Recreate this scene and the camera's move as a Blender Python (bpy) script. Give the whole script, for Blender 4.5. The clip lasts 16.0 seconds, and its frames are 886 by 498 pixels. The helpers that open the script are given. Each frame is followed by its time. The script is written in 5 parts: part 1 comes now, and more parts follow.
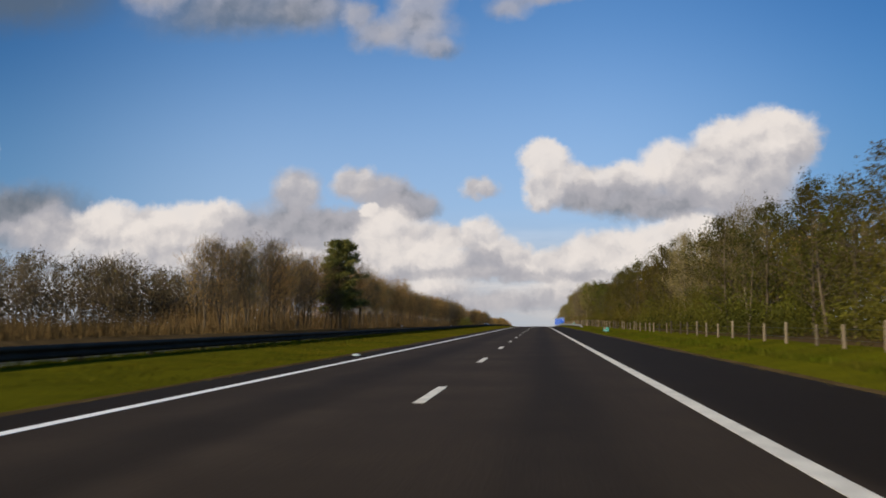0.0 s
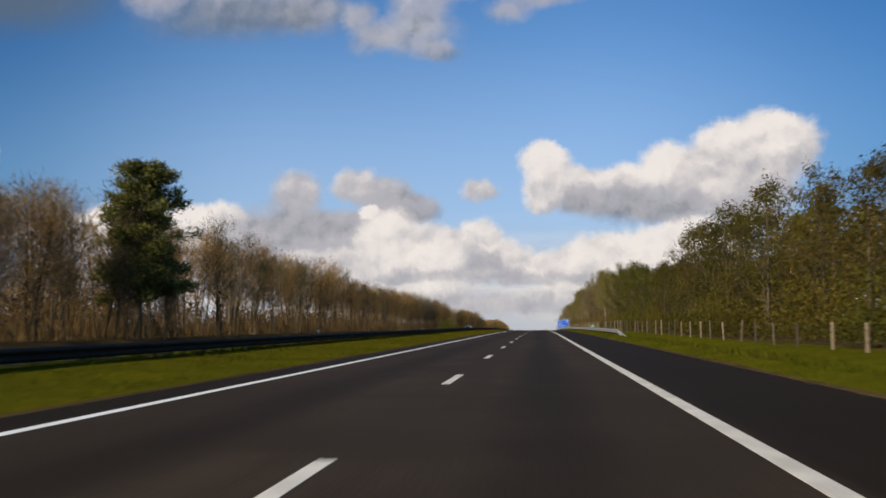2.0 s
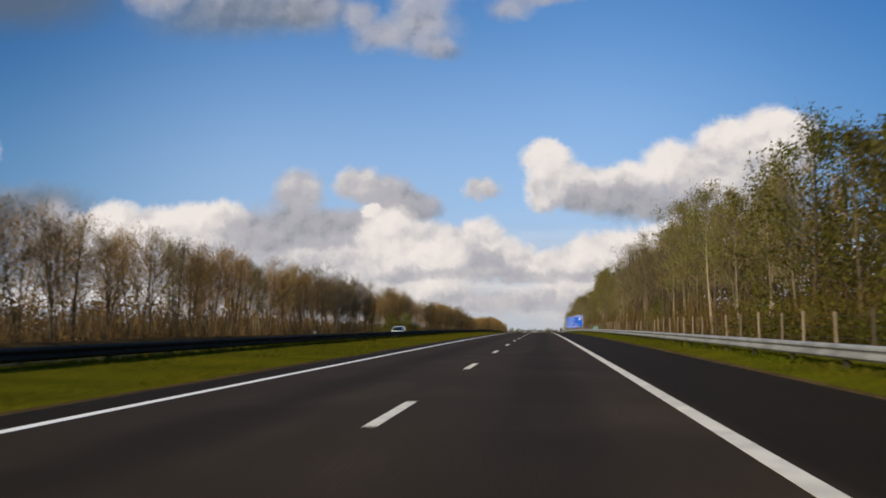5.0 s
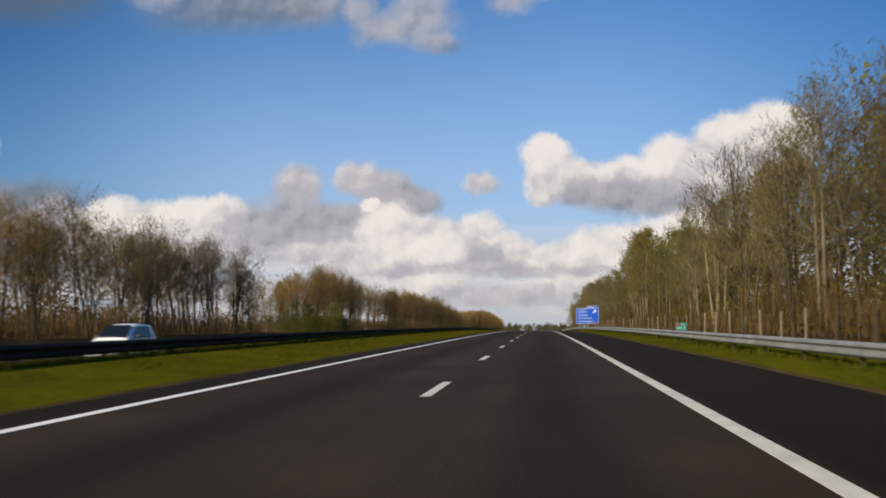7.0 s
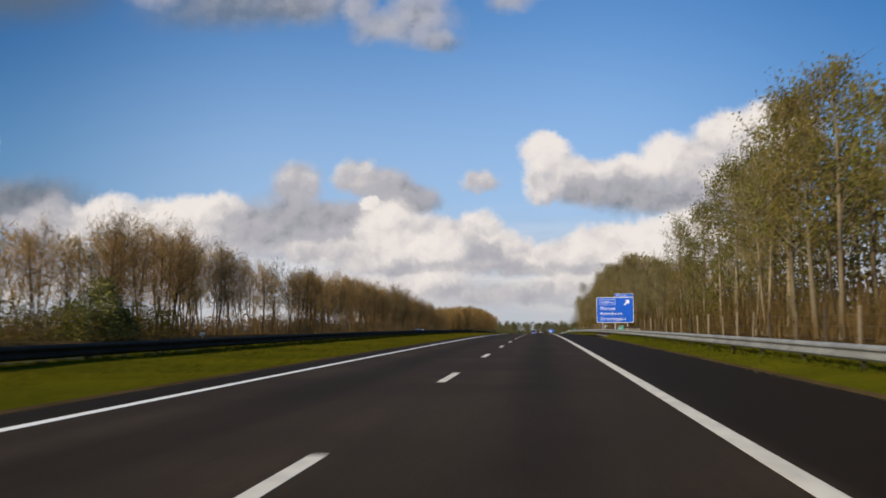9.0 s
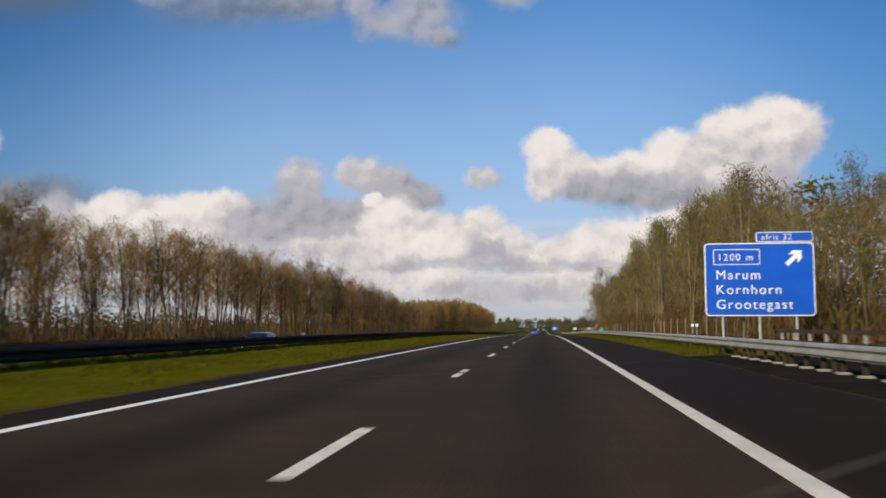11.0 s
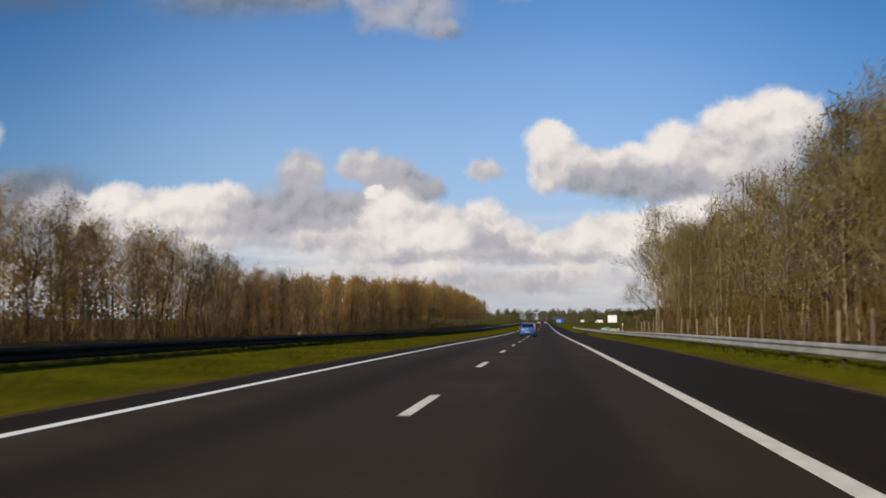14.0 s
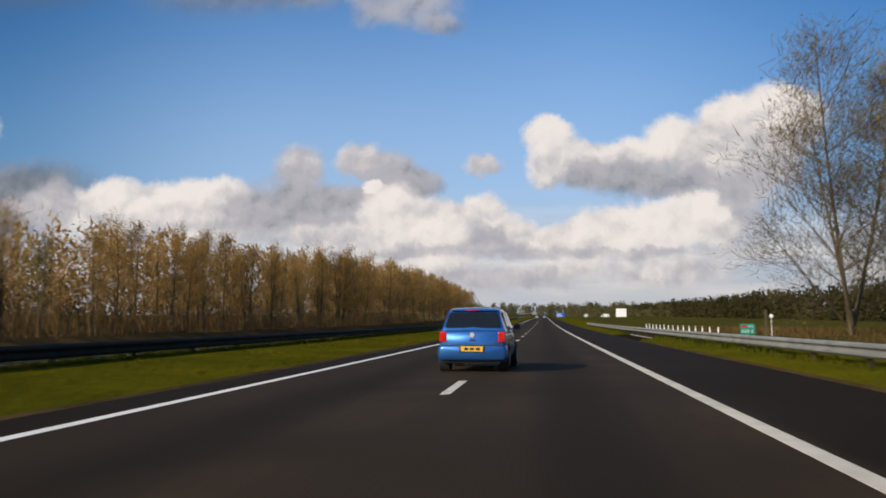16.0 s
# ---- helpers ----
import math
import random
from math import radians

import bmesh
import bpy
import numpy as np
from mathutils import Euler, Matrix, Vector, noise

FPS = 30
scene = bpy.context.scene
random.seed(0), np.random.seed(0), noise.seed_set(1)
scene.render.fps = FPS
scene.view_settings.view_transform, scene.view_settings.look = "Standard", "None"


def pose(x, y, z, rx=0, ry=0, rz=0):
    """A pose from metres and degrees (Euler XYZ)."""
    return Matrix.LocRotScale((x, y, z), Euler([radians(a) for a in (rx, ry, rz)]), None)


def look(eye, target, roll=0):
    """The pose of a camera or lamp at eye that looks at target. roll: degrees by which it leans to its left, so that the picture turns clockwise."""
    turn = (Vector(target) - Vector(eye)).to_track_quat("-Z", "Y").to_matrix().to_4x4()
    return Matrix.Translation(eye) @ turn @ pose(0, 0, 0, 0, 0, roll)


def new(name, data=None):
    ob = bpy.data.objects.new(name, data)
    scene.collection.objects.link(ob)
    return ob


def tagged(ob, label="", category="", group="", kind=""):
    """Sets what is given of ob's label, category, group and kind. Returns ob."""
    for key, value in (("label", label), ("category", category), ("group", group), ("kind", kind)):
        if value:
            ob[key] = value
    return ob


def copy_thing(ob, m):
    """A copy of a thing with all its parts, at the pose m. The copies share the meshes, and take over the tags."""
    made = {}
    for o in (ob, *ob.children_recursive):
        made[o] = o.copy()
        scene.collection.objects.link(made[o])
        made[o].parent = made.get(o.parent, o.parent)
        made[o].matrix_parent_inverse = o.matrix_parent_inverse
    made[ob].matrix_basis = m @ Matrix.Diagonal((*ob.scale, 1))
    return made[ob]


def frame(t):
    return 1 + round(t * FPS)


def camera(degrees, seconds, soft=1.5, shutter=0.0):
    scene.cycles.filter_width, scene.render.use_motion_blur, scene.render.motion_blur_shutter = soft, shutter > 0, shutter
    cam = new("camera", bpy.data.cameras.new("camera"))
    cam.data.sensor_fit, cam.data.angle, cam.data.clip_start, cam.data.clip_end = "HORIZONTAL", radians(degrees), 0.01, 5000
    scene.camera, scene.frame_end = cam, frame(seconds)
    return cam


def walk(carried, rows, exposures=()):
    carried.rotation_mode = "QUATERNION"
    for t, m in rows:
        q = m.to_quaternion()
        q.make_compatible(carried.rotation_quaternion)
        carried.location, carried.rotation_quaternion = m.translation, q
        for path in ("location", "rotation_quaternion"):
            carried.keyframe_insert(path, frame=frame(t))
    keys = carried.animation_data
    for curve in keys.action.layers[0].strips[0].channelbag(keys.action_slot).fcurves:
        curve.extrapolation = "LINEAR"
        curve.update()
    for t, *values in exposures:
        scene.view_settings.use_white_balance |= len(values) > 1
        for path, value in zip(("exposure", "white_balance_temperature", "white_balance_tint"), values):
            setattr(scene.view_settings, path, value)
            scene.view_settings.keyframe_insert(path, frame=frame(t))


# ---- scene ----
# ---------------- camera and its walk ----------------
LENS = 52.0
EYE = 1.05


GRADES = [(150, 0.0168), (222, 0.0135), (274, 0.0112), (350, 0.0062), (429, -0.0003), (481, -0.0042), (540, -0.0095), (760, 0.0)]


def slope_at(y):
    """Gradient of the motorway along its length: a long climb, a crest, a slight descent, then level."""
    return float(np.interp(y, [p[0] for p in GRADES], [p[1] for p in GRADES]))


STEP = 2.0
LEVELS = [0.0]
for k in range(600):
    LEVELS.append(LEVELS[-1] + STEP * slope_at(k * STEP + STEP / 2))


def level(y):
    """Height of the road surface at y."""
    if y < 0:
        return max(0.0168 * y, -4.0)
    k = min(int(y / STEP), 598)
    r = min((y - k * STEP) / STEP, 1.0)
    return LEVELS[k] * (1 - r) + LEVELS[k + 1] * r


def run(t):
    """Metres driven after t seconds."""
    return 33.976 * t + 0.0294 * t * t


# seconds, metres right of the lane dashes, metres ahead of even speed, pitch, roll, yaw
DRIVE = [
    (0.0, 1.58, 0.12, 5.55, 0, 6.07), (0.5, 1.57, 0.00, 5.60, 0, 6.07), (1.0, 1.57, 0.15, 5.63, 0, 6.07), (1.5, 1.58, 0.15, 5.66, 0, 6.07),
    (2.0, 1.66, -0.15, 5.69, 0, 6.07), (2.5, 1.72, 0.05, 5.71, 0, 6.07), (3.0, 1.76, -0.08, 5.73, 0, 6.07), (3.5, 1.79, 0.20, 5.73, 0, 6.10),
    (4.0, 1.80, 0.06, 5.73, 0, 6.2), (4.6, 1.79, 0.00, 5.66, 0, 6.2), (5.4, 1.72, 0.00, 5.52, 0, 6.2), (6.5, 1.62, -0.26, 5.34, 0, 6.2),
    (7.0, 1.62, -0.05, 5.24, 0, 6.15), (7.5, 1.70, -0.11, 5.31, 0, 6.1), (8.0, 1.72, 0.35, 5.23, 0, 6.1), (8.5, 1.71, -0.13, 5.16, 0, 6.1),
    (9.0, 1.76, -0.39, 5.12, 0, 6.1), (10.2, 1.77, 0.00, 4.95, 0, 6.2), (11.5, 1.78, 0.30, 4.81, 0, 6.3), (12.0, 1.80, -0.45, 4.50, 0, 6.25),
    (12.5, 1.78, -0.34, 4.70, 0, 6.3), (13.0, 1.74, 0.20, 4.70, 0, 6.35), (13.5, 1.65, 0.13, 4.68, 0, 6.4), (14.0, 1.54, 0.14, 4.42, 0, 6.4),
    (14.5, 1.42, 0.50, 4.31, 0, 6.4), (15.0, 1.36, 0.30, 4.21, 0, 6.35), (15.5, 1.31, -0.40, 4.04, 0, 6.3), (16.0, 1.32, -0.49, 4.10, 0, 6.3),
]
cam = camera(LENS, 16.0, soft=1.7, shutter=0.26)
PATH = [(t, pose(x, run(t) + a, level(run(t) + a) + EYE, 90 + p, r, w)) for t, x, a, p, r, w in DRIVE]
walk(cam, PATH, ((0.0, -0.08), (0.6, -0.08), (1.5, 0.0), (16.0, 0.0)))

# ---------------- sky, sun, exposure ----------------
SUN_TO = Vector((-0.62, -0.66, 0.42)).normalized()
sun_data = bpy.data.lights.new("sun", "SUN")
sun_data.energy, sun_data.angle, sun_data.color = 5.0, radians(0.6), (1.0, 0.86, 0.62)
sun = new("sun", sun_data)
sun.matrix_world = look(SUN_TO * 100, (0, 0, 0))
scene.view_settings.exposure = 0.0

# cumulus puffs, far ones first: tangent east, tangent up, half width, half height, brightness above and below, softness
HIGH = [(-0.61, 0.413, 0.1, 0.039, 0.0, 0.0, 0.67), (-0.35, 0.424, 0.099, 0.035, 0.48, 0.34, 0.57), (-0.45, 0.41, 0.033, 0.025, 0.43, 0.37, 0.62), (-0.349, 0.376, 0.095, 0.024, 0.16, 0.12, 0.72), (-0.262, 0.38, 0.042, 0.025, 0.27, 0.2, 0.62),
        (-0.205, 0.37, 0.017, 0.017, 0.43, 0.34, 0.57), (-0.184, 0.345, 0.025, 0.017, 0.39, 0.33, 0.62), (-0.139, 0.346, 0.04, 0.021, 0.39, 0.3, 0.62), (-0.133, 0.382, 0.031, 0.031, 0.47, 0.39, 0.57), (-0.112, 0.326, 0.022, 0.01, 0.33, 0.26, 0.72),
        (-0.092, 0.406, 0.035, 0.017, 0.47, 0.41, 0.62), (-0.033, 0.371, 0.021, 0.012, 0.39, 0.34, 0.72), (0.007, 0.385, 0.034, 0.01, 0.36, 0.33, 0.75)]
CENTRE_BACK = [(-0.316, 0.115, 0.056, 0.032, 0.42, 0.36, 0.5), (-0.228, 0.114, 0.077, 0.027, 0.42, 0.34, 0.45), (-0.275, 0.165, 0.029, 0.027, 0.56, 0.36, 0.35), (-0.265, 0.132, 0.043, 0.016, 0.34, 0.24, 0.4), (-0.215, 0.132, 0.043, 0.014, 0.4, 0.26, 0.4),
               (-0.207, 0.176, 0.025, 0.019, 0.62, 0.48, 0.32), (-0.174, 0.162, 0.031, 0.019, 0.5, 0.36, 0.35), (-0.143, 0.147, 0.032, 0.017, 0.36, 0.22, 0.35), (-0.162, 0.14, 0.029, 0.009, 0.3, 0.22, 0.45), (-0.191, 0.143, 0.011, 0.008, 1.0, 0.95, 0.3),
               (-0.064, 0.166, 0.018, 0.011, 0.66, 0.44, 0.45)]
CENTRE = [(-0.168, 0.118, 0.037, 0.026, 0.86, 0.78, 0.3), (-0.125, 0.113, 0.027, 0.019, 0.76, 0.66, 0.35), (-0.201, 0.086, 0.051, 0.019, 0.82, 0.6, 0.35), (-0.255, 0.09, 0.04, 0.013, 0.7, 0.55, 0.45), (-0.158, 0.089, 0.039, 0.024, 0.92, 0.66, 0.28),
          (-0.096, 0.11, 0.021, 0.011, 0.8, 0.7, 0.35), (-0.065, 0.113, 0.025, 0.02, 0.96, 0.62, 0.28), (-0.044, 0.094, 0.022, 0.016, 0.84, 0.5, 0.3), (-0.066, 0.083, 0.032, 0.018, 0.5, 0.28, 0.35), (-0.115, 0.089, 0.034, 0.021, 1.0, 0.8, 0.26),
          (-0.02, 0.084, 0.022, 0.016, 0.84, 0.5, 0.3)]
BASE = [(-0.135, 0.067, 0.094, 0.006, 0.54, 0.46, 0.6), (-0.057, 0.069, 0.062, 0.008, 0.46, 0.36, 0.6), (0.039, 0.063, 0.079, 0.005, 0.56, 0.5, 0.6), (-0.194, 0.051, 0.07, 0.011, 0.8, 0.66, 0.5), (-0.115, 0.052, 0.044, 0.013, 0.84, 0.62, 0.5),
        (0.032, 0.051, 0.037, 0.011, 0.82, 0.62, 0.5), (-0.044, 0.039, 0.08, 0.01, 0.52, 0.4, 0.6)]
RIGHT_LOW = [(0.195, 0.105, 0.035, 0.039, 0.52, 0.36, 0.5), (-0.019, 0.075, 0.02, 0.012, 0.84, 0.64, 0.32), (0.005, 0.078, 0.023, 0.015, 0.86, 0.68, 0.3), (0.032, 0.083, 0.027, 0.019, 0.86, 0.72, 0.3), (0.058, 0.092, 0.029, 0.024, 0.9, 0.76, 0.28),
             (0.088, 0.093, 0.034, 0.027, 0.95, 0.84, 0.28), (0.16, 0.116, 0.027, 0.023, 0.98, 0.84, 0.26), (0.183, 0.094, 0.026, 0.026, 0.86, 0.7, 0.3), (0.128, 0.095, 0.043, 0.028, 0.98, 0.88, 0.28), (0.136, 0.047, 0.071, 0.016, 0.74, 0.55, 0.5),
             (0.078, 0.067, 0.102, 0.005, 0.58, 0.52, 0.6)]
TOWER = [(0.237, 0.169, 0.037, 0.05, 0.62, 0.4, 0.45), (0.197, 0.176, 0.057, 0.041, 0.84, 0.48, 0.3), (0.28, 0.215, 0.024, 0.025, 0.86, 0.52, 0.35), (0.248, 0.209, 0.05, 0.037, 0.98, 0.56, 0.24), (0.206, 0.214, 0.032, 0.025, 1.0, 0.66, 0.24),
         (0.256, 0.225, 0.034, 0.02, 1.0, 0.86, 0.24), (0.139, 0.19, 0.031, 0.026, 1.0, 0.66, 0.26), (0.107, 0.174, 0.029, 0.02, 0.96, 0.66, 0.28), (0.163, 0.176, 0.043, 0.025, 0.88, 0.5, 0.32), (0.072, 0.172, 0.033, 0.017, 0.84, 0.5, 0.3)]
TOWER_FOOT = [(0.091, 0.151, 0.063, 0.016, 0.40, 0.28, 0.5), (0.128, 0.141, 0.047, 0.015, 0.34, 0.24, 0.48), (0.169, 0.15, 0.037, 0.011, 0.36, 0.28, 0.5), (0.215, 0.142, 0.031, 0.023, 0.56, 0.42, 0.45), (0.199, 0.162, 0.018, 0.011, 0.78, 0.62, 0.5),
              (0.038, 0.173, 0.025, 0.017, 0.9, 0.52, 0.32), (0.046, 0.155, 0.029, 0.014, 0.42, 0.28, 0.45), (0.005, 0.161, 0.022, 0.023, 0.88, 0.56, 0.28), (0.007, 0.197, 0.027, 0.022, 1.0, 0.8, 0.24)]
LEFT_BANK = [(-0.608, 0.144, 0.084, 0.031, 0.16, 0.1, 0.55), (-0.567, 0.12, 0.056, 0.027, 0.55, 0.42, 0.5), (-0.429, 0.1, 0.127, 0.03, 0.72, 0.6, 0.45), (-0.516, 0.127, 0.035, 0.021, 0.8, 0.56, 0.35), (-0.491, 0.136, 0.033, 0.023, 0.98, 0.74, 0.28),
             (-0.44, 0.131, 0.031, 0.018, 0.86, 0.7, 0.32), (-0.362, 0.131, 0.035, 0.024, 0.98, 0.72, 0.26), (-0.401, 0.135, 0.042, 0.022, 1.0, 0.76, 0.26), (-0.461, 0.115, 0.023, 0.017, 0.98, 0.76, 0.3), (-0.387, 0.109, 0.054, 0.022, 0.84, 0.7, 0.4),
             (-0.331, 0.108, 0.023, 0.017, 0.96, 0.68, 0.3), (-0.321, 0.118, 0.011, 0.008, 1.0, 0.86, 0.32)]
LEFT_EDGE = [(-0.674, 0.216, 0.033, 0.023, 0.92, 0.66, 0.35)]
CLOUDS = HIGH + LEFT_EDGE + LEFT_BANK + CENTRE_BACK + CENTRE + RIGHT_LOW + BASE + TOWER + TOWER_FOOT


class Nodes:
    """Small helper that adds and links shader nodes."""

    def __init__(self, tree):
        self.tree = tree

    def add(self, kind, **values):
        n = self.tree.nodes.new(kind)
        return n

    def put(self, socket, value):
        if isinstance(value, bpy.types.NodeSocket):
            self.tree.links.new(value, socket)
        else:
            socket.default_value = value

    def math(self, op, a, b=0.0, c=0.0, clamp=False):
        n = self.tree.nodes.new("ShaderNodeMath")
        n.operation, n.use_clamp = op, clamp
        self.put(n.inputs[0], a), self.put(n.inputs[1], b), self.put(n.inputs[2], c)
        return n.outputs[0]

    def vec(self, op, a, b=(0, 0, 0)):
        n = self.tree.nodes.new("ShaderNodeVectorMath")
        n.operation = op
        self.put(n.inputs[0], a), self.put(n.inputs[1], b)
        return n.outputs["Value"] if op in ("LENGTH", "DOT_PRODUCT") else n.outputs[0]

    def noise(self, vector, scale, detail=4.0, rough=0.55, distortion=0.0):
        n = self.tree.nodes.new("ShaderNodeTexNoise")
        self.put(n.inputs["Vector"], vector)
        n.inputs["Scale"].default_value, n.inputs["Detail"].default_value = scale, detail
        n.inputs["Roughness"].default_value, n.inputs["Distortion"].default_value = rough, distortion
        return n.outputs[0]

    def ramp(self, value, lo, hi, a=0.0, b=1.0):
        n = self.tree.nodes.new("ShaderNodeMapRange")
        n.interpolation_type = "SMOOTHSTEP"
        self.put(n.inputs[0], value)
        for k, v in zip((1, 2, 3, 4), (lo, hi, a, b)):
            self.put(n.inputs[k], v)
        return n.outputs[0]

    def mix(self, f, a, b):
        n = self.tree.nodes.new("ShaderNodeMix")
        n.data_type = "RGBA"
        self.put(n.inputs[0], f), self.put(n.inputs[6], a), self.put(n.inputs[7], b)
        return n.outputs[2]

    def blend(self, f, a, b):
        n = self.tree.nodes.new("ShaderNodeMix")
        self.put(n.inputs[0], f), self.put(n.inputs[2], a), self.put(n.inputs[3], b)
        return n.outputs[0]

    def mapped(self, vector, location=(0, 0, 0), scale=(1, 1, 1), kind="POINT"):
        n = self.tree.nodes.new("ShaderNodeMapping")
        n.vector_type = kind
        self.put(n.inputs[0], vector)
        n.inputs["Location"].default_value, n.inputs["Scale"].default_value = location, scale
        return n.outputs[0]

    def xyz(self, x, y, z):
        n = self.tree.nodes.new("ShaderNodeCombineXYZ")
        self.put(n.inputs[0], x), self.put(n.inputs[1], y), self.put(n.inputs[2], z)
        return n.outputs[0]


def make_sky():
    world = bpy.data.worlds.new("world")
    scene.world = world
    world.use_nodes = True
    tree = world.node_tree
    tree.nodes.clear()
    g = Nodes(tree)
    coord = tree.nodes.new("ShaderNodeTexCoord").outputs["Generated"]
    sep = tree.nodes.new("ShaderNodeSeparateXYZ")
    tree.links.new(coord, sep.inputs[0])
    ahead = g.math("MAXIMUM", sep.outputs[1], 0.12)
    u, v = g.math("DIVIDE", sep.outputs[0], ahead), g.math("DIVIDE", sep.outputs[2], ahead)
    flat = g.xyz(u, v, 0.0)
    # billowing edge: the lookup itself is pushed about by noise
    swirl = tree.nodes.new("ShaderNodeTexNoise")
    tree.links.new(flat, swirl.inputs["Vector"])
    swirl.inputs["Scale"].default_value, swirl.inputs["Detail"].default_value, swirl.inputs["Roughness"].default_value = 20.0, 7.0, 0.62
    push = g.vec("MULTIPLY", g.vec("SUBTRACT", swirl.outputs["Color"], (0.5, 0.5, 0.5)), (0.030, 0.026, 0.0))
    fluff = tree.nodes.new("ShaderNodeTexNoise")
    tree.links.new(flat, fluff.inputs["Vector"])
    fluff.inputs["Scale"].default_value, fluff.inputs["Detail"].default_value, fluff.inputs["Roughness"].default_value = 75.0, 4.0, 0.6
    push = g.vec("ADD", push, g.vec("MULTIPLY", g.vec("SUBTRACT", fluff.outputs["Color"], (0.5, 0.5, 0.5)), (0.013, 0.013, 0.0)))
    place = g.vec("ADD", flat, push)

    cut = tree.nodes.new("ShaderNodeSeparateXYZ")
    tree.links.new(place, cut.inputs[0])
    # each puff lies over those before it; the tiny third term keeps them in that order
    tone, cover = g.math("MULTIPLY", cut.outputs[0], 0.0), g.math("MULTIPLY", cut.outputs[1], 0.0)
    for cu, cv, ru, rv, top, under, soft in CLOUDS:
        here = g.xyz(cut.outputs[0], cut.outputs[1], g.math("MULTIPLY", tone, 1e-5))
        here = g.mapped(here, (cu, cv, 0), (ru, rv, 1), "TEXTURE")
        edge = g.ramp(g.vec("LENGTH", here), 1.0 + soft, 1.0 - soft, 0.0, 0.74 if cv > 0.28 else 0.96)
        tint = g.ramp(g.vec("DOT_PRODUCT", here, (-0.30, 1.0, 0.0)), -1.0, 0.8, under, top)
        tone, cover = g.blend(edge, tone, tint), g.blend(edge, cover, 1.0)
    tone = g.math("DIVIDE", tone, g.math("MAXIMUM", cover, 0.02))
    # relief: small billows catch the light from above on the left
    puff = g.math("SUBTRACT", g.noise(g.vec("ADD", place, (-0.006, 0.010, 0)), 26.0, 4.0, 0.52), g.noise(place, 26.0, 4.0, 0.52))
    broad = g.math("SUBTRACT", g.noise(flat, 13.0, 3.0, 0.5), 0.5)
    relief = g.math("ADD", g.math("MULTIPLY", puff, -0.95), g.math("MULTIPLY", broad, 0.34))
    tone = g.math("ADD", tone, g.math("MULTIPLY", relief, g.ramp(tone, 0.05, 0.6, 0.25, 1.0)), clamp=True)
    cloud = g.mix(g.ramp(tone, 0.0, 0.40), (0.115, 0.145, 0.18, 1), (0.43, 0.42, 0.455, 1))
    cloud = g.mix(g.ramp(tone, 0.32, 1.06), cloud, (0.87, 0.80, 0.75, 1))
    # pale layers low over the horizon
    stripe = g.noise(g.vec("MULTIPLY", flat, (5.0, 34.0, 1.0)), 1.0, 4.0, 0.55)
    low = g.math("MULTIPLY", g.ramp(v, 0.15, 0.04), g.ramp(stripe, 0.2, 0.6, 0.6, 1.0))
    haze = g.mix(g.ramp(stripe, 0.36, 0.66), (0.49, 0.50, 0.54, 1), (0.76, 0.725, 0.71, 1))
    haze = g.mix(g.ramp(v, 0.05, 0.0), haze, (0.53, 0.53, 0.55, 1))
    front = g.ramp(sep.outputs[1], 0.15, 0.4)
    air = tree.nodes.new("ShaderNodeTexSky")
    air.sky_type, air.sun_disc = "NISHITA", False
    air.sun_elevation = math.asin(SUN_TO.z)
    air.sun_rotation = math.atan2(SUN_TO.x, SUN_TO.y)
    air.air_density, air.dust_density, air.ozone_density = 1.0, 0.6, 2.5
    blue = g.vec("MULTIPLY", air.outputs[0], (SKY * 0.70, SKY * 1.06, SKY * 1.38))
    blue = g.mix(g.ramp(v, 0.40, 0.06, 0.0, 0.72), blue, (0.42, 0.545, 0.755, 1))
    # the blue is darkened towards both sides, in place of lens vignetting
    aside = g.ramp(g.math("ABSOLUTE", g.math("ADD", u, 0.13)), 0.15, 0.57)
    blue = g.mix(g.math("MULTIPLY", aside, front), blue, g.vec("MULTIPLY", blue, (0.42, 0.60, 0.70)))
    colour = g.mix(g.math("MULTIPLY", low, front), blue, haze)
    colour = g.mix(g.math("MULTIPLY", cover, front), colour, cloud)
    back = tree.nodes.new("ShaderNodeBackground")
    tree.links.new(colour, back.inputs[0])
    back.inputs[1].default_value = 1.0
    out = tree.nodes.new("ShaderNodeOutputWorld")
    tree.links.new(back.outputs[0], out.inputs[0])


SKY = 0.098
make_sky()

# ---------------- materials ----------------


